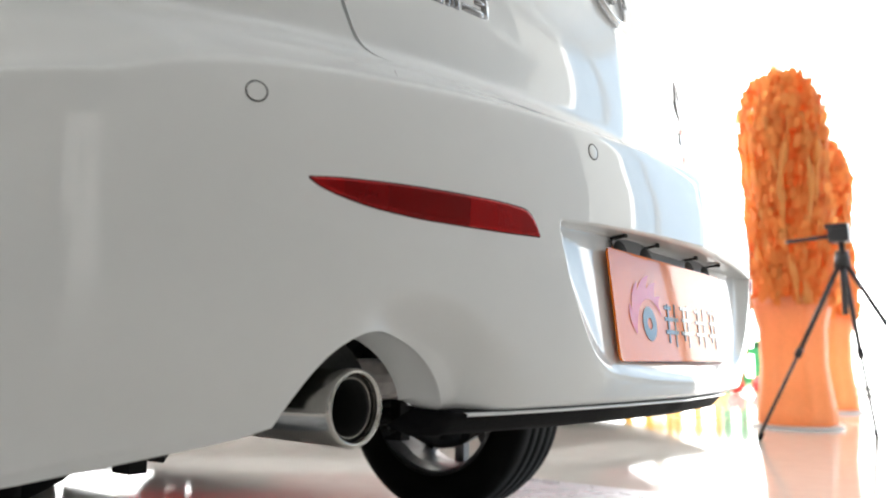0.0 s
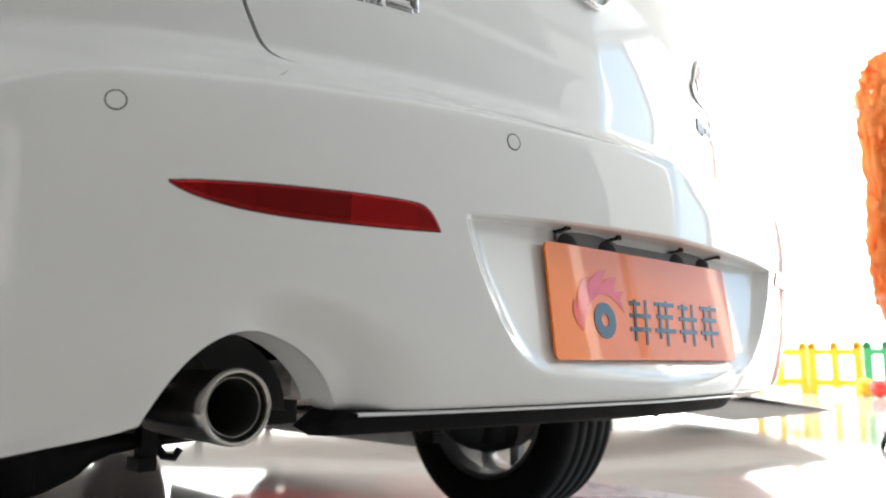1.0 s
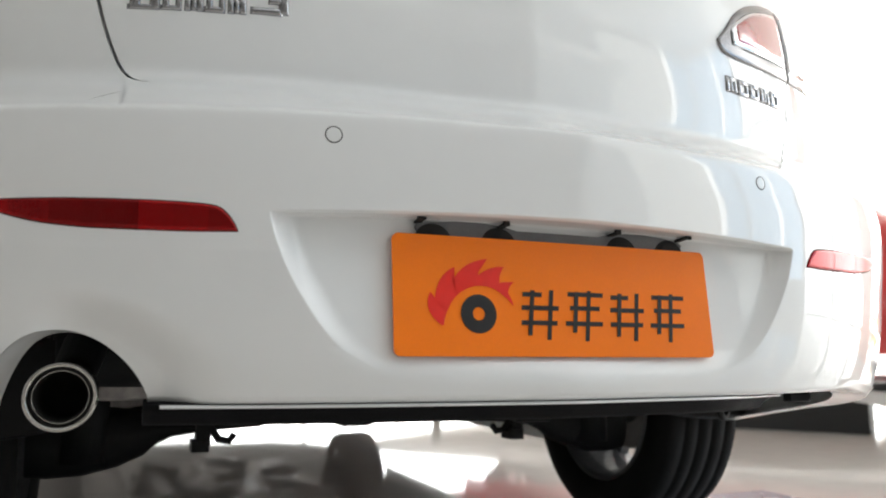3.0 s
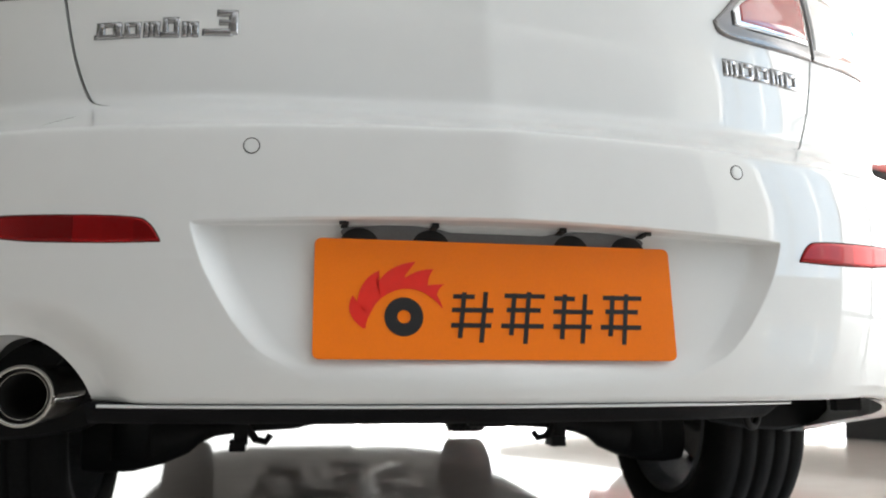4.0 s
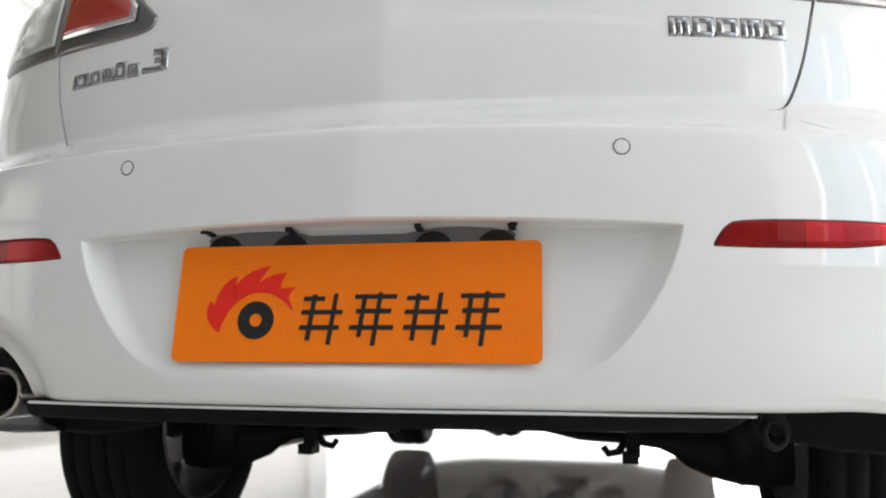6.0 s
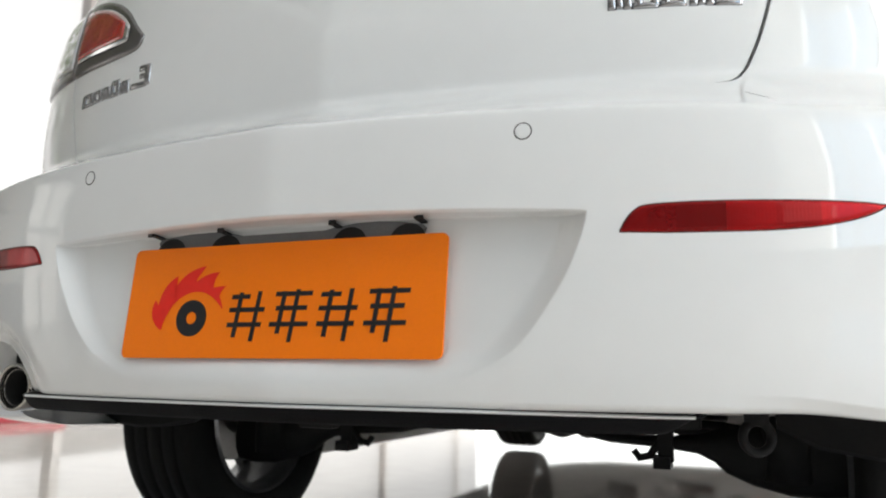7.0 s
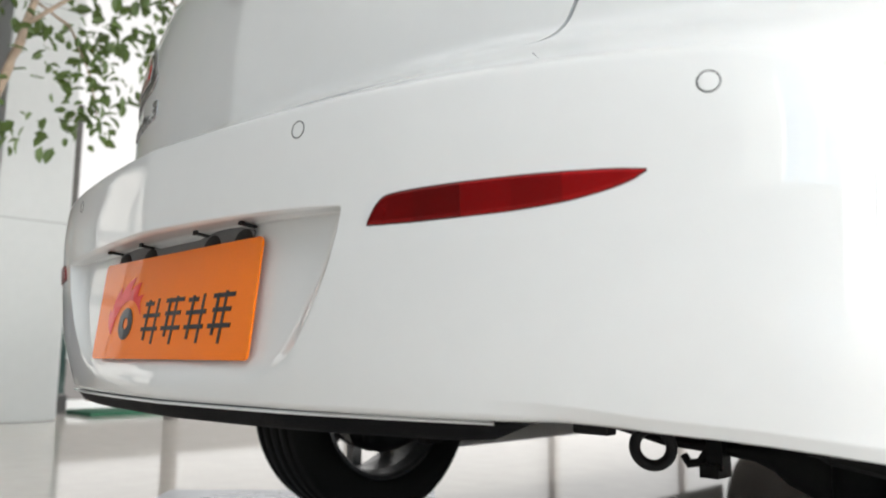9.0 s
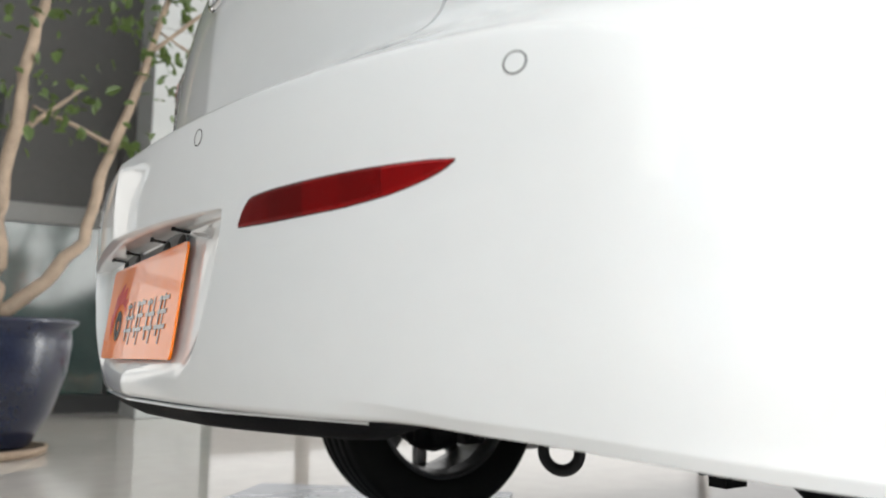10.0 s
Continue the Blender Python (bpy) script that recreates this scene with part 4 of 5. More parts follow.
def ceiling_with_opening(name, x0, x1, y0, y1, z, thick, label):
    """A ceiling with an opening cut through it for the added overhead light."""
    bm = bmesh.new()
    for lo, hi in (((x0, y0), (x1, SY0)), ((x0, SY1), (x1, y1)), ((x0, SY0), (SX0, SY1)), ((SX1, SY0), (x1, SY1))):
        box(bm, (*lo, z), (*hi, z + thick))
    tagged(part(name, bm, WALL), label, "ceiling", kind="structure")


ceiling_with_opening("ceiling_1", X0 - 1, X1 + 1, Y0 - 1, Y1 + 1, CEIL, 0.2, "white showroom ceiling with an added opening for overhead light")


def glazed_wall(name, a, b, count, z0, z1, label, thick=0.04, mat=None, middle=True):
    """A run of window between two floor points: frames and rails round open lights."""
    a, b = Vector((*a, 0)), Vector((*b, 0))
    d = (b - a).normalized()
    m = Matrix.Translation(a) @ Matrix.Rotation(math.atan2(d.y, d.x), 4, "Z")
    L = (b - a).length
    wall = thing(name, label, "window", kind="structure")
    for k in range(count + 1):
        bm = bmesh.new()
        x = L * k / count
        box(bm, (x - thick, -0.06, z0), (x + thick, 0.06, z1), m)
        part("mullion", bm, mat or ALU, wall)
    for z in (z0, (z0 + z1) * 0.58, z1) if middle else (z0, z1):
        bm = bmesh.new()
        box(bm, (0, -0.05, z - 0.04), (L, 0.05, z + 0.04), m)
        part("rail", bm, ALU, wall)
    return wall


glazed_wall("window_1", (X1, -3.9), (X1, Y1), 9, 0.05, 7.4, "tall white-framed showroom windows full of daylight", 0.09)
glazed_wall("window_2", (X1, Y1), (X0, Y1), 2, 0.05, 7.4, "tall white-framed showroom windows full of daylight")
glazed_wall("window_3", (X0, Y1), (X0, 1.25), 4, 0.05, 7.4, "tall grey-framed showroom windows full of daylight", 0.05, POLE)
glazed_wall("window_4", (7.2, Y0), (X1, Y0), 1, 1.1, 7.4, "white-framed windows in the rear wall with tinted film", middle=False)
glazed_wall("window_6", (X1, -6.9), (X1, -3.9), 1, 1.1, 7.4, "tall white-framed showroom windows with blue film", middle=False)
block("wall_east", (X1 - 0.1, Y0, 7.4), (X1 + 0.2, Y1, CEIL), WALL)
block("wall_north", (X0, Y1 - 0.1, 7.4), (X1, Y1 + 0.2, CEIL), WALL)
block("wall_west", (X0 - 0.2, 1.25, 7.4), (X0 + 0.1, Y1, CEIL), WALL)
block("wall_south_1", (X0, Y0 - 0.2, 0), (7.2, Y0, CEIL), GREY_WALL)
# low walls added out of view to block the panes' light near the floor
block("low_block_south", (7.2, Y0 - 0.2, 0), (X1, Y0, 1.06), GREY_WALL)
block("low_block_east", (X1 - 0.1, -6.9, 0), (X1 + 0.2, -3.9, 1.06), GREY_WALL)
block("wall_south_2", (7.2, Y0 - 0.2, 7.4), (X1, Y0, CEIL), WALL)
block("wall_west_1", (X0 - 0.2, -0.95, 0), (X0, 1.25, CEIL), DARK_WALL)
block("wall_west_2", (X0 - 0.2, -2.05, 2.25), (X0, -0.95, CEIL), DARK_WALL)
block("wall_west_3", (X0 - 0.2, Y0, 0), (X0, -2.05, CEIL), GREY_WALL)
glazed_wall("window_5", (X0, -0.95), (X0, -2.05), 2, 0.05, 2.25, "white-framed glass door full of daylight")

# lowered ceiling that ends in a slanting edge, open under the added overhead light
bm = bmesh.new()
for pts in (((1.76, 11.4), (10.4, -0.9), (X0 + 0.1, -0.9), (X0 + 0.1, 11.4)), ((X0 + 0.1, -0.9), (SX0, -0.9), (SX0, -5.6), (X0 + 0.1, -5.6)), ((X0 + 0.1, -5.6), (6.5, -5.6), (6.5, -6.9), (X0 + 0.1, -6.9))):
    lo = [bm.verts.new((x, y, 4.60)) for x, y in pts]
    hi = [bm.verts.new((x, y, 4.85)) for x, y in pts]
    bm.faces.new(lo)
    bm.faces.new(hi[::-1])
    for k in range(len(pts)):
        bm.faces.new((lo[k], hi[k], hi[(k + 1) % len(pts)], lo[(k + 1) % len(pts)]))
tagged(part("ceiling_2", bm, CEILING), "lowered white ceiling with a straight slanting edge", "ceiling", kind="structure")
# unseen bars across the added ceiling opening
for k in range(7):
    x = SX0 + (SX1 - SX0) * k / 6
    block("added_opening_bar", (x - 0.04, SY0, CEIL + 0.02), (x + 0.04, SY1, CEIL + 0.14), ALU)

# pale daylight behind the glass
def backdrop(name, a, b, z0, z1, colour, strength):
    bm = bmesh.new()
    bm.faces.new([bm.verts.new(p) for p in ((*a, z0), (*b, z0), (*b, z1), (*a, z1))])
    tagged(part(name, bm, glow(name, colour, strength), recalc=False), "bright hazy daylight outside the windows", "backdrop", kind="structure")


backdrop("backdrop_1", (X1 + 1.6, -2.6), (X1 + 1.6, Y1 + 2), 0.0, 9.2, (0.975, 0.985, 0.962), 5.0)
backdrop("backdrop_2", (X1 + 2, Y1 + 1.6), (1.2, Y1 + 1.6), 0.0, 9.2, (0.975, 0.985, 0.962), 6.5)
backdrop("backdrop_8", (1.2, Y1 + 1.6), (X0 - 2, Y1 + 1.6), 0.0, 9.2, (0.975, 0.985, 0.962), 1.6)
# weakly glowing low strip, added to dim what the floor mirrors
backdrop("backdrop_9", (X0 - 0.10, Y1 + 2), (X0 - 0.10, 1.25), 0.0, 0.42, (1.0, 0.93, 0.88), 0.14)
backdrop("backdrop_3", (X0 - 0.10, Y1 + 2), (X0 - 0.10, 1.25), 0.42, 9.2, (1.0, 0.985, 0.97), 0.54)
backdrop("backdrop_4", (X1 + 1.6, -9.0), (X1 + 1.6, -2.6), 0.0, 9.2, (0.975, 0.985, 0.962), 3.2)
backdrop("backdrop_5", (5.5, Y0 - 1.6), (X1 + 2, Y0 - 1.6), 0.0, 9.2, (0.975, 0.985, 0.962), 3.2)
backdrop("backdrop_6", (X0 - 1.6, 0.4), (X0 - 1.6, -9.0), 0.0, 9.2, (1.0, 0.97, 0.92), 0.9)
# unseen glowing sheet, added overhead to brighten the car's tail
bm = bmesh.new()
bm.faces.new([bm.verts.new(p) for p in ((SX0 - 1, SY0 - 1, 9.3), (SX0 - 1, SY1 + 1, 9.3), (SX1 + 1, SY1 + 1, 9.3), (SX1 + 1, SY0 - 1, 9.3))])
tagged(part("backdrop_7", bm, glow("overhead_fill", (0.965, 0.99, 1.0), 0.82), recalc=False), "unseen glowing sheet added over the ceiling opening", "backdrop", kind="structure")

# tinted film on the south-east panes, with bright gaps beside it
for name, lo, hi, mat, word in (("cream_film", (7.25, Y0 - 0.004), (9.80, Y0 + 0.004), CREAM_FILM, "cream"), ("blue_film", (10.15, Y0 - 0.004), (X1 - 0.02, Y0 + 0.004), BLUE_FILM, "pale blue"),
                                 ("blue_film", (X1 - 0.004, -6.85), (X1 + 0.004, -5.30), BLUE_FILM, "pale blue"), ("blue_film", (X1 - 0.004, -5.12), (X1 + 0.004, -4.0), BLUE_FILM, "pale blue")):
    block(name, (*lo, 1.14), (*hi, 7.35), mat, label=word + " see-through film on a tall window", category="window film")

# steel post by the west windows
bm = bmesh.new()
rod(bm, (-4.35, 2.10, 0.0), (-4.35, 2.10, 4.6), 0.055, seg=24)
tagged(part("post", bm, POLE, smooth=True), "slim grey steel post from floor to ceiling", "post", kind="structure")

# column by the west wall
block("column_1", (-5.25, 0.98, 0.0), (-4.70, 1.45, CEIL), COLUMN, bevel=0.012, label="pale grey panelled column", category="column")
for z in (1.35, 2.9):
    block("column_joint", (-5.253, 0.977, z), (-4.697, 1.453, z + 0.006), GREY_WALL)
block("column_2", (9.3, 6.2, 0.0), (9.85, 6.75, CEIL), WALL, bevel=0.012, label="white round-edged column", category="column")

# dark glazed partition on the west side
glz = thing("partition", "dark green glass partition with grey rails", "partition", kind="structure")
for k in (2, 3, 4):
    y0 = -2.6 + 0.88 * k
    for z0, z1 in ((0.14, 1.45), (1.62, 2.5)):
        bm = bmesh.new()
        box(bm, (X0 + 0.02, y0 + 0.02, z0), (X0 + 0.05, y0 + 0.86, z1))
        part("pane", bm, GREEN_GLASS if z0 < 1 else DARK_WALL, glz)
bm = bmesh.new()
box(bm, (X0 + 0.005, -0.84, 1.46), (X0 + 0.07, 1.8, 1.61))
part("rail", bm, GREY_WALL, glz)
bm = bmesh.new()
box(bm, (X0 + 0.005, -0.84, 0.0), (X0 + 0.06, 1.8, 0.13))
part("black_base", bm, CARPET, glz)

# ---------------------------------------------------------------- things in the showroom
# thin metal mats under the rear tyres
for x, y, turn in ((-0.95, 0.82, 47), (0.99, 0.80, 0)):
    bm = bmesh.new()
    box(bm, (-0.43, -0.38, 0.002), (0.43, 0.36, 0.014))
    bmesh.ops.transform(bm, matrix=pose(x, y, 0, rz=turn), verts=bm.verts)
    tagged(part("floor_mat", bm, MAT_STEEL, bevel=0.004), "thin grey metal mat under a rear tyre", "mat", "tyre mats")


def leaf_cloud(name, centres, count, size, mat, parent, rng, spread, hang=0.5, kind=""):
    """Many small folded leaves round branch ends."""
    verts, faces = [], []
    for k in range(count):
        c = Vector(centres[rng.randrange(len(centres))])
        p = c + Vector((rng.gauss(0, spread), rng.gauss(0, spread), rng.gauss(0, spread * 0.7)))
        L = size * rng.uniform(0.6, 1.3)
        q = Euler((rng.uniform(-1.2, 1.2), rng.uniform(-1.2, 1.2) + hang, rng.uniform(0, 6.28))).to_matrix()
        w = L * 0.28
        shape = [(0, 0, 0), (L * 0.35, w, 0.1 * L), (L * 0.75, w * 0.8, 0.05 * L), (L, 0, -0.12 * L), (L * 0.75, -w * 0.8, 0.05 * L), (L * 0.35, -w, 0.1 * L), (L * 0.5, 0, -0.02 * L)]
        b = len(verts)
        verts += [p + q @ Vector(v) for v in shape]
        faces += [(b, b + 6, b + 1), (b + 1, b + 6, b + 2), (b + 2, b + 6, b + 3), (b + 3, b + 6, b + 4), (b + 4, b + 6, b + 5), (b + 5, b + 6, b)]
    ob = link_mesh(name, verts, faces, mat, parent, smooth=False)
    if kind:
        ob["kind"] = kind
    return ob


# potted tree by the partition
TX, TY = -2.90, -0.05
pot = thing("plant_pot", "large dark blue glazed round pot on the floor", "pot")
bm = bmesh.new()
lathe(bm, [(0.001, 0.04), (0.20, 0.04), (0.215, 0.05), (0.29, 0.18), (0.345, 0.36), (0.36, 0.50), (0.352, 0.555), (0.375, 0.575), (0.385, 0.592), (0.375, 0.602), (0.335, 0.598), (0.325, 0.56), (0.32, 0.50)], 56, Matrix.Translation((TX, TY, 0)))
part("vessel", bm, GLAZE, pot, smooth=True)
bm = bmesh.new()
lathe(bm, [(0.001, 0.0), (0.26, 0.0), (0.285, 0.012), (0.29, 0.04), (0.275, 0.042), (0.262, 0.022), (0.001, 0.02)], 40, Matrix.Translation((TX, TY, 0)))
part("saucer", bm, BARK, pot, smooth=True)
bm = bmesh.new()
lathe(bm, [(0.001, 0.545), (0.15, 0.54), (0.322, 0.53)], 32, Matrix.Translation((TX, TY, 0)))
part("soil", bm, SOIL, pot, smooth=True)

tree = thing("tree", "indoor tree with pale forked bark trunks and sparse green leaves", "tree")
rng = random.Random(7)


def wobble(pts, n=5, amp=0.012):
    out = []
    pts = [Vector(p) for p in pts]
    for a, b in zip(pts, pts[1:]):
        for k in range(n):
            out.append(a.lerp(b, k / n) + Vector((rng.gauss(0, amp), rng.gauss(0, amp), 0)))
    return out + [pts[-1]]


limbs = [
    ([(TX, TY + 0.01, 0.54), (TX, TY + 0.03, 0.75), (TX + 0.02, TY + 0.02, 1.2), (TX + 0.03, TY + 0.07, 1.75), (TX, TY + 0.14, 2.2), (TX, TY + 0.2, 2.8)], 0.042, 0.018),
    ([(TX, TY + 0.05, 0.62), (TX + 0.02, TY + 0.22, 0.78), (TX + 0.03, TY + 0.37, 0.98), (TX + 0.04, TY + 0.44, 1.35), (TX + 0.05, TY + 0.57, 1.75), (TX + 0.05, TY + 0.62, 1.98), (TX + 0.03, TY + 0.75, 2.5)], 0.036, 0.014),
    ([(TX, TY - 0.02, 0.56), (TX, TY - 0.14, 0.8), (TX, TY - 0.2, 1.3), (TX + 0.02, TY - 0.3, 2.0), (TX, TY - 0.4, 2.5)], 0.032, 0.014),
]
twigs = [
    ([(TX + 0.02, TY + 0.05, 1.45), (TX + 0.05, TY + 0.2, 1.60), (TX + 0.06, TY + 0.32, 1.72)], 0.016, 0.007),
    ([(TX + 0.05, TY + 0.5, 1.45), (TX, TY + 0.3, 1.55), (TX - 0.03, TY + 0.12, 1.62)], 0.013, 0.006),
    ([(TX + 0.05, TY + 0.60, 1.95), (TX + 0.15, TY + 0.85, 2.2), (TX + 0.25, TY + 1.1, 2.25), (TX + 0.3, TY + 1.35, 2.15)], 0.012, 0.004),
    ([(TX + 0.04, TY + 0.66, 2.1), (TX + 0.10, TY + 0.8, 2.0), (TX + 0.14, TY + 0.9, 1.75), (TX + 0.15, TY + 0.95, 1.50)], 0.008, 0.003),
    ([(TX + 0.02, TY + 0.15, 2.3), (TX + 0.3, TY + 0.5, 2.5), (TX + 0.5, TY + 0.9, 2.45), (TX + 0.6, TY + 1.3, 2.3)], 0.012, 0.004),
]
tips = []
for pts, r0, r1 in limbs + twigs:
    w = wobble(pts, amp=0.4 * r1)
    bm = bmesh.new()
    tube_path(bm, w, [r0 + (r1 - r0) * k / (len(w) - 1) + rng.uniform(-0.002, 0.002) for k in range(len(w))], 10)
    part("trunk" if r0 > 0.03 else "branch", bm, BARK, tree, smooth=True)
    if r0 < 0.012:
        tips += [p for p in w[len(w) // 3:]]
    elif r0 < 0.02:
        tips += [p for p in w[len(w) // 2:]] * 1
    else:
        tips += [p for p in w if p.z > 1.85] + [p for p in w if p.z > 1.4][:2]
spray = [(-2.75 + rng.uniform(-0.12, 0.12), 0.62 + 0.75 * f + rng.uniform(-0.05, 0.05), 1.62 + 0.62 * f + rng.uniform(-0.22, 0.22)) for f in (k / 27 for k in range(28))]
leaf_cloud("spray", spray, 210, 0.072, LEAF, tree, rng, 0.055, kind="stuff")
leaf_cloud("leaves", tips, 360, 0.074, LEAF, tree, rng, 0.085, kind="stuff")
crown = [(TX + rng.gauss(0.1, 0.35), TY + 0.3 + rng.gauss(0, 0.55), rng.uniform(2.2, 2.9)) for k in range(60)]
leaf_cloud("crown", crown, 800, 0.08, LEAF, tree, rng, 0.11, kind="stuff")


# tall orange dried-flower columns
def flower_column(x, y, seed):
    r = random.Random(seed)
    th = thing("flower_column", "tall orange artificial flower column standing in a smooth orange vase", "decoration", "orange flower columns")
    bm = bmesh.new()
    seg = 48
    prof = [(0.225, 0.02), (0.25, 0.03), (0.245, 0.12), (0.21, 0.40), (0.215, 0.66), (0.25, 0.80), (0.26, 0.86), (0.24, 0.87)]
    rings = []
    for rad, h in prof:
        rings.append([bm.verts.new((x + (rad + 0.010 * math.sin(9 * 2 * math.pi * i / seg)) * math.cos(2 * math.pi * i / seg), y + (rad + 0.010 * math.sin(9 * 2 * math.pi * i / seg)) * math.sin(2 * math.pi * i / seg), h)) for i in range(seg)])
    for a, b in zip(rings, rings[1:]):
        for i in range(seg):
            bm.faces.new((a[i], a[(i + 1) % seg], b[(i + 1) % seg], b[i]))
    part("vase", bm, VASE, th, smooth=True)
    bm = bmesh.new()
    lathe(bm, [(0.001, 0.0), (0.29, 0.0), (0.29, 0.022), (0.001, 0.022)], 40, Matrix.Translation((x, y, 0)))
    part("foot", bm, ALU, th)
    bm = bmesh.new()
    lathe(bm, [(0.20, 0.75), (0.22, 1.0), (0.21, 1.6), (0.20, 2.1), (0.15, 2.3), (0.001, 2.38)], 30, Matrix.Translation((x, y, 0)))
    part("core", bm, PLUME, th, smooth=True)
    verts, faces = [], []
    folds = [r.uniform(0, 6.283) for k in range(9)]
    for k in range(3400):
        z = r.uniform(0.80, 2.42)
        rad = 0.245 + 0.02 * math.sin(6 * z + seed) if z < 2.1 else 0.25 * math.sqrt(max(0.02, 1 - ((z - 2.1) / 0.36) ** 2))
        a = r.choice(folds) + r.gauss(0, 0.22) + 0.25 * math.sin(3 * z + seed) if k % 2 else r.uniform(0, 6.283)
        rad += r.uniform(-0.03, 0.02) + (0.025 if k % 2 else 0.0)
        c = Vector((x + rad * math.cos(a), y + rad * math.sin(a), z))
        L = r.uniform(0.045, 0.09)
        q = Euler((r.uniform(-0.5, 0.5), r.uniform(-1.6, -1.05), a + r.uniform(-0.5, 0.5))).to_matrix()
        b = len(verts)
        for v in ((0, -0.22, 0), (0.4, -0.34, 0.06), (0.9, -0.2, 0.10), (1.05, 0.05, 0.22), (0.85, 0.3, 0.12), (0.35, 0.34, 0.05), (0, 0.22, 0.0), (0.5, 0, -0.05)):
            verts.append(c + q @ Vector(v) * L)
        faces += [(b + i, b + (i + 1) % 7, b + 7) for i in range(7)]
    ob = link_mesh("petals", verts, faces, PLUME, th)
    ob["kind"] = "stuff"
    for k in range(16):
        a0, ph = 2 * math.pi * k / 16 + r.uniform(-0.15, 0.15), r.uniform(0, 6.28)
        z0, z1 = r.uniform(0.80, 1.1), r.uniform(2.0, 2.3)
        pts, rad = [], []
        for i in range(22):
            z = z0 + (z1 - z0) * i / 21
            rr = (0.262 if z < 2.1 else 0.25 * math.sqrt(max(0.02, 1 - ((z - 2.1) / 0.36) ** 2))) + 0.012 * math.sin(9 * z + ph)
            a = a0 + 0.16 * math.sin(4.2 * z + ph)
            pts.append((x + rr * math.cos(a), y + rr * math.sin(a), z))
            rad.append(0.022 + 0.009 * math.sin(23 * z + 2 * ph) + r.uniform(-0.003, 0.003))
        bm = bmesh.new()
        tube_path(bm, pts, rad, 8)
        part("strand", bm, PLUME_LIGHT, th, smooth=True)
    for k in range(3):
        a = 2.6 + r.uniform(-0.6, 0.6)
        z = 1.0 + 0.42 * k
        bm = bmesh.new()
        tube_path(bm, [(x + 0.24 * math.cos(a), y + 0.24 * math.sin(a), z), (x + 0.36 * math.cos(a), y + 0.36 * math.sin(a), z + 0.12), (x + 0.44 * math.cos(a), y + 0.44 * math.sin(a), z + 0.26)], [0.008, 0.006, 0.002], 6)
        part("twig", bm, PLUME, th, smooth=True)


flower_column(4.62, 0.86, 1)
flower_column(6.6, 1.02, 2)

# camera tripod
tp = thing("tripod", "black folded-out camera tripod with a pan handle on its head", "tripod")
top = Vector((3.72, 0.38, 1.02))
for foot in ((3.50, 0.82), (4.12, 0.32), (3.62, -0.16)):
    f = Vector((*foot, 0.0))
    mid = top.lerp(f, 0.52)
    d = (f - top).normalized()
    bm = bmesh.new()
    rod(bm, top + d * 0.02, mid + d * 0.03, 0.014)
    leg = part("leg", bm, TRIPOD, tp, smooth=True)
    bm = bmesh.new()
    rod(bm, mid, f + Vector((0, 0, 0.02)) - d * 0.0, 0.010)
    part("lower_tube", bm, TRIPOD, leg, smooth=True)
    bm = bmesh.new()
    rod(bm, mid - d * 0.025, mid + d * 0.025, 0.020)
    part("clamp", bm, TRIPOD, leg, smooth=True)
    bm = bmesh.new()
    rod(bm, f + Vector((0, 0, 0.0)), f - d * 0.05, 0.013, 0.011)
    part("foot", bm, RUBBER, leg, smooth=True)
bm = bmesh.new()
rod(bm, top + Vector((0, 0, -0.32)), top + Vector((0, 0, 0.10)), 0.016)
part("centre_column", bm, TRIPOD, tp, smooth=True)
bm = bmesh.new()
rod(bm, top + Vector((0, 0, -0.05)), top + Vector((0, 0, 0.04)), 0.045, 0.035)
part("collar", bm, TRIPOD, tp, smooth=True)
bm = bmesh.new()
box(bm, top + Vector((-0.055, -0.05, 0.09)), top + Vector((0.055, 0.06, 0.17)))
box(bm, top + Vector((-0.045, -0.045, 0.17)), top + Vector((0.045, 0.075, 0.195)))
part("head", bm, TRIPOD, tp, bevel=0.008)
bm = bmesh.new()
rod(bm, top + Vector((0, 0.05, 0.13)), top + Vector((-0.10, 0.27, 0.10)), 0.011)
part("handle", bm, TRIPOD, tp, smooth=True)


# coloured play fence in front of the east windows
def fence(y0, y1, x, mat, word):
    th = thing("play_fence", word + " plastic play fence panel standing by the windows", "fence", "play fence panels")
    n = max(2, round((y1 - y0) / 0.30))
    for z in (0.16, 0.58):
        bm = bmesh.new()
        box(bm, (x - 0.02, y0, z - 0.05), (x + 0.02, y1, z + 0.05))
        part("rail", bm, mat, th, bevel=0.012)
    for k in range(n + 1):
        y = y0 + (y1 - y0) * k / n
        bm = bmesh.new()
        box(bm, (x - 0.03, y - 0.055, 0.0 if k in (0, n) else 0.08), (x + 0.03, y + 0.055, 0.68))
        rod(bm, (x - 0.03, y, 0.68), (x + 0.03, y, 0.68), 0.055)
        part("picket", bm, mat, th)


fence(3.22, 3.82, 10.6, YELLOW, "yellow")
fence(3.95, 4.62, 10.6, YELLOW, "yellow")
fence(2.63, 3.09, 10.6, GREEN, "green")
fence(2.05, 2.50, 10.6, GREEN, "green")
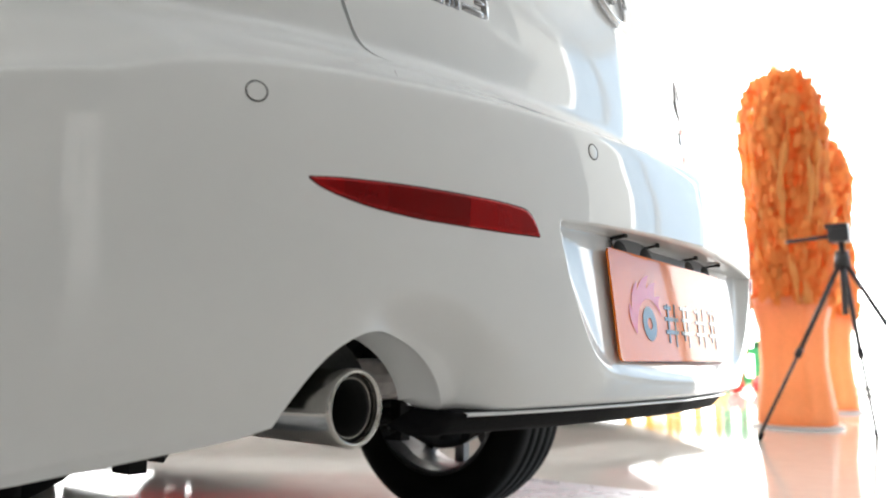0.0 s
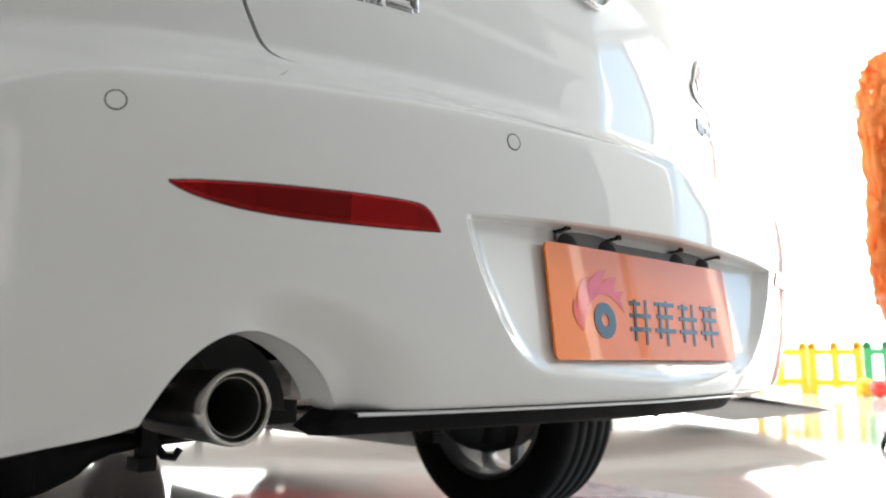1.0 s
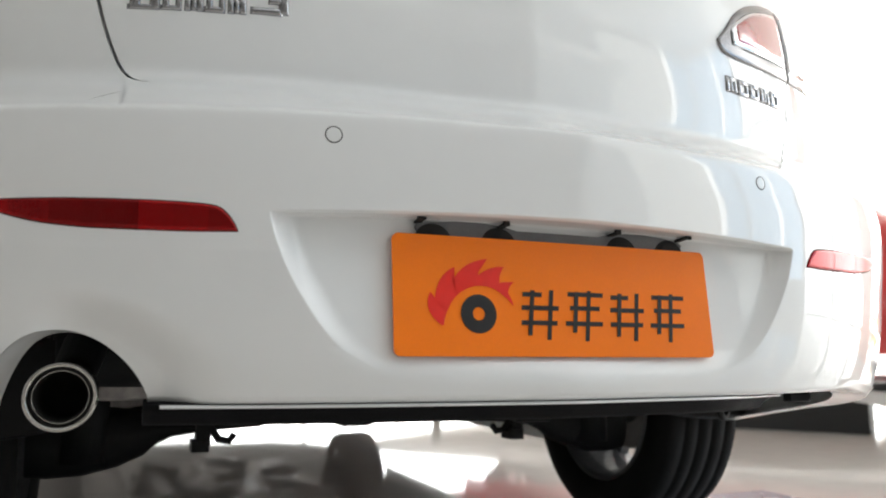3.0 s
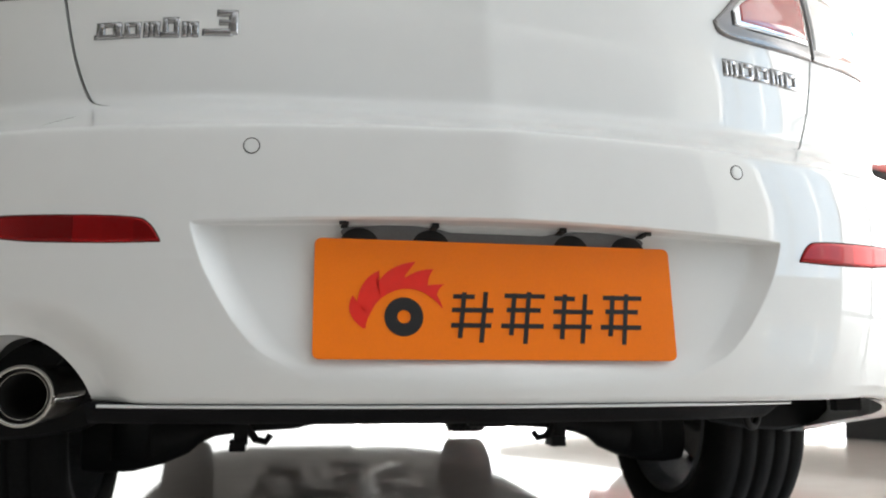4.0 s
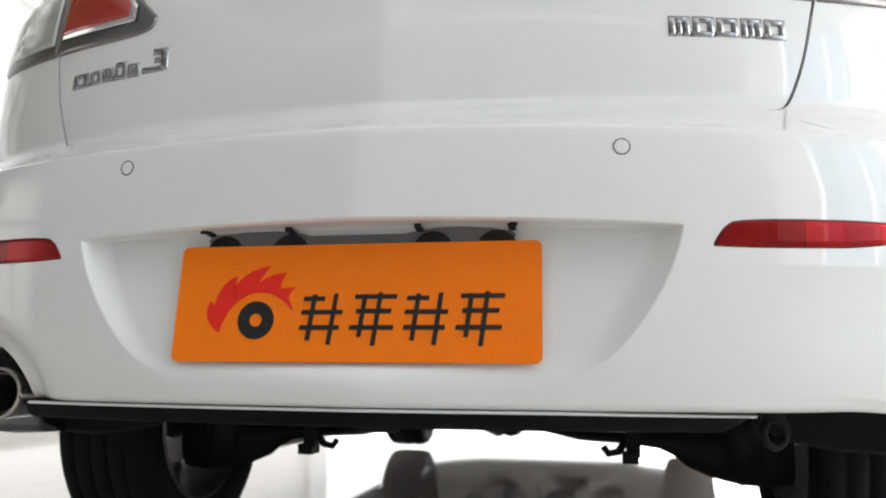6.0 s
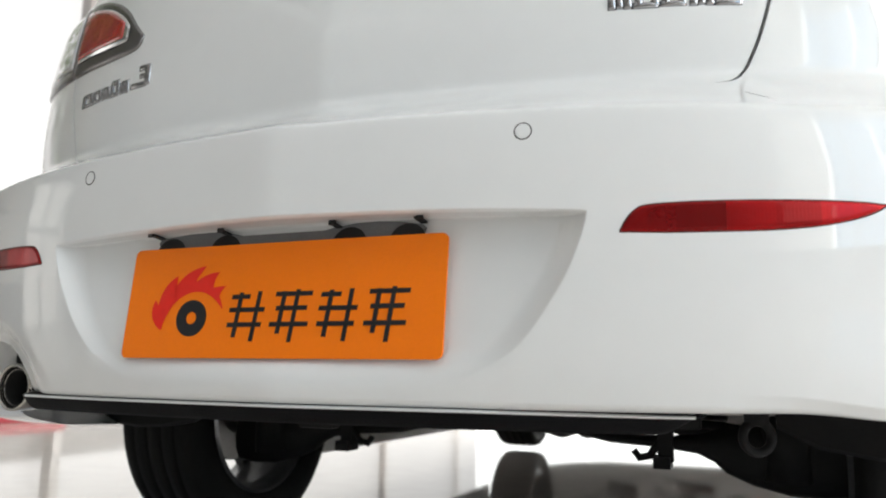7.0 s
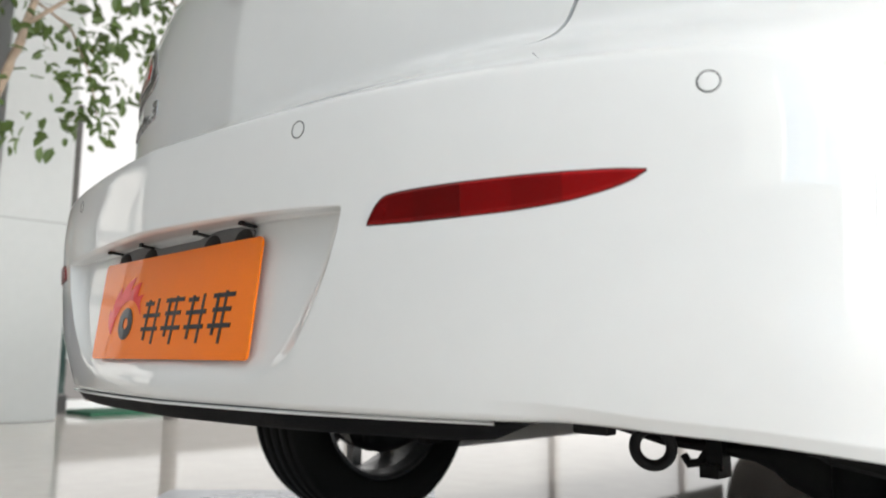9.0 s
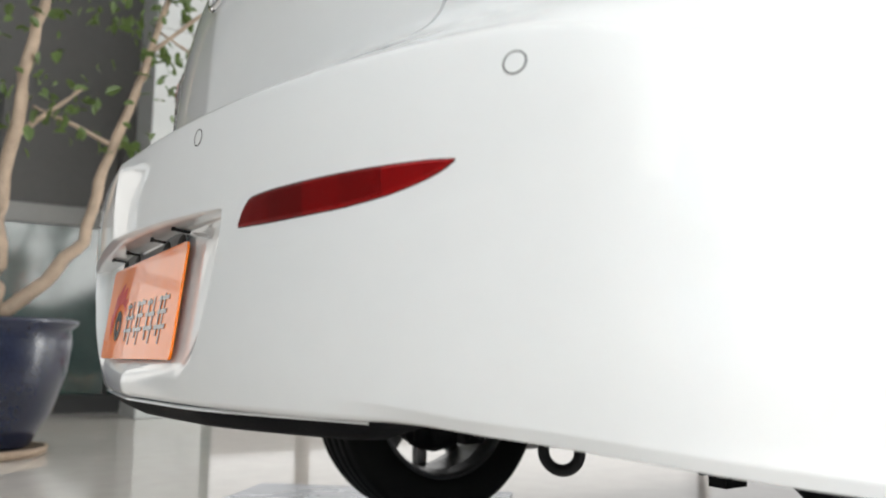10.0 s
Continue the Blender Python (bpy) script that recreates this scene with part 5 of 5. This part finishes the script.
for k, (y, z) in enumerate(((3.0, 0.12), (2.45, 0.12), (2.75, 0.45))):
    bm = bmesh.new()
    bmesh.ops.create_uvsphere(bm, u_segments=20, v_segments=12, radius=0.12)
    bmesh.ops.scale(bm, vec=(1, 1, 0.97), verts=bm.verts)
    bmesh.ops.translate(bm, vec=(10.1 - 0.12 * k, y, 0.117), verts=bm.verts)
    tagged(part("ball", bm, (YELLOW, RED, RED)[k], smooth=True), ("yellow", "red", "red")[k] + " plastic ball on the floor by the fence", "ball")

# red car on a low stand whose front end slopes down
head = Vector((0.60, -0.80, 0))
DECK = 0.30
stand_m = Matrix.Translation((2.168, 5.449, 0)) @ Matrix.Rotation(math.atan2(head.y, head.x) - math.pi / 2, 4, "Z")
stand = thing("display_stand", "low white car ramp with a black strip along its edge", "stand")
# its section along the ramp: top, upper and lower edge of the side panel
RAMP = ((-0.1, DECK, 0.255, 0.21), (2.45, DECK, 0.258, 0.21), (2.95, DECK, 0.258, 0.21), (3.60, DECK - 0.004, 0.236, 0.123), (3.93, 0.250, 0.204, 0.074), (4.26, 0.190, 0.172, 0.110), (4.52, 0.152, 0.146, 0.142))
for name, wide, mat in (("side_panel", 0.975, WALL), ("edge_panel", 0.980, WALL), ("edge_strip", 0.985, CARPET), ("deck", 0.99, WALL)):
    bm = bmesh.new()
    rows = []
    for y, top, mid, low in (RAMP[:2] if name == "edge_panel" else RAMP[1:] if name == "edge_strip" else RAMP):
        lo_z, hi_z = {"edge_panel": (mid, top - 0.007), "side_panel": (low, mid - 0.001), "edge_strip": (mid, top - 0.007), "deck": (max(top - 0.006, mid + 0.0005), top)}[name]
        hi_z = max(hi_z, lo_z + 0.0015)
        rows.append([bm.verts.new(stand_m @ Vector((x, y, h))) for x, h in ((-wide, lo_z), (wide, lo_z), (wide, hi_z), (-wide, hi_z))])
    for p, q in zip(rows, rows[1:]):
        for k in range(4):
            bm.faces.new((p[k], q[k], q[(k + 1) % 4], p[(k + 1) % 4]))
    bm.faces.new(rows[0])
    bm.faces.new(rows[-1][::-1])
    part(name, bm, mat, stand)
# black block put in for the dark shade beneath the ramp
bm = bmesh.new()
box(bm, (0.05, 2.3, 0.0), (0.85, 3.2, 0.20))
ob = part("black_base", bm, CARPET, stand, "black block standing in for the shade under the ramp")
ob.matrix_world = stand_m
for x in (-0.55, 0.75):
    bm = bmesh.new()
    rod(bm, stand_m @ Vector((x, 0.3, 0.0)), stand_m @ Vector((x, 0.3, 0.215)), 0.035)
    part("foot", bm, CARPET, stand)
red_car = thing("car", "bright red car with clear headlamps on a low ramp", "car")
shell(red_car, RED_PAINT, 0.60, 4.30, arches=False)
cabin_glass(red_car)
for x, y, s in ((0.66, 0.965, 1), (-0.66, 0.965, -1), (0.66, 3.605, 1), (-0.66, 3.605, -1)):
    wheel(red_car, x, y, 0.318, s)
for s in (1, -1):
    bm = bmesh.new()
    bmesh.ops.create_uvsphere(bm, u_segments=20, v_segments=12, radius=0.5)
    bmesh.ops.scale(bm, vec=(0.24, 0.44, 0.17), verts=bm.verts)
    bmesh.ops.translate(bm, vec=(s * 0.725, 3.93, 0.775), verts=bm.verts)
    part("headlamp", bm, LAMP_CLEAR, red_car, "clear headlamp", smooth=True)
# bumper that stands out below the lamps, with a dark air intake
rows = []
for z, out in ((0.20, 0.02), (0.26, 0.07), (0.36, 0.105), (0.46, 0.11), (0.53, 0.085), (0.56, 0.02)):
    row = []
    for k in range(25):
        x = -0.86 + 1.72 * k / 24
        row.append((x, 4.30 - 0.42 * (abs(x) / 0.86) ** 3.2 + out - (0.25 if abs(x) > 0.85 else 0.0), z))
    rows.append(row)
P = np.array(rows)
link_mesh("front_bumper", P.reshape(-1, 3), [f[::-1] for f in grid_faces(*P.shape[:2])], RED_PAINT, red_car)
bm = bmesh.new()
box(bm, (-0.26, 4.33, 0.27), (0.26, 4.385, 0.40))
part("air_intake", bm, BLACK_PLASTIC, red_car, bevel=0.02)
bm = bmesh.new()
box(bm, (-0.72, 0.30, 0.30), (0.72, 0.62, 1.06))
part("tail_panel", bm, RED_PAINT, red_car, bevel=0.12)
red_car.matrix_world = stand_m @ Matrix.Translation((0, 0, DECK + 0.002)) @ Matrix.Diagonal((1, 1, 0.93, 1))

# balloons on strings
for (x, y, z), mat, word in (((7.05, 4.05, 3.95), BALLOON_GREEN, "green"), ((6.6, 4.3, 3.75), BALLOON_RED, "red"), ((4.19, 4.58, 3.09), BALLOON_TEAL, "teal")):
    th = thing("balloon", word + " balloon hanging from the ceiling on a string", "balloon", "hanging balloons")
    bm = bmesh.new()
    lathe(bm, [(0.001, -0.165), (0.016, -0.155), (0.013, -0.142), (0.06, -0.125), (0.115, -0.07), (0.142, 0.0), (0.135, 0.07), (0.09, 0.125), (0.001, 0.15)], 28, Matrix.Translation((x, y, z)) @ Matrix.Rotation(0.3, 4, "X"))
    part("skin", bm, mat, th, smooth=True)
    bm = bmesh.new()
    rod(bm, (x, y, z + 0.16), (x, y, CEIL), 0.0015, seg=5)
    part("string", bm, ALU, th)

# low coloured pieces by the west windows
bm = bmesh.new()
box(bm, (-5.35, 2.95, 0.0), (-4.75, 4.05, 0.09))
tagged(part("low_platform", bm, DARK_RED, bevel=0.01), "low dark red display platform by the windows", "platform")
bm = bmesh.new()
box(bm, (-5.4, 1.75, 0.0), (-4.9, 2.75, 0.03))
tagged(part("floor_mat", bm, DARK_GREEN, bevel=0.01), "flat green mat on the floor by the column", "mat")
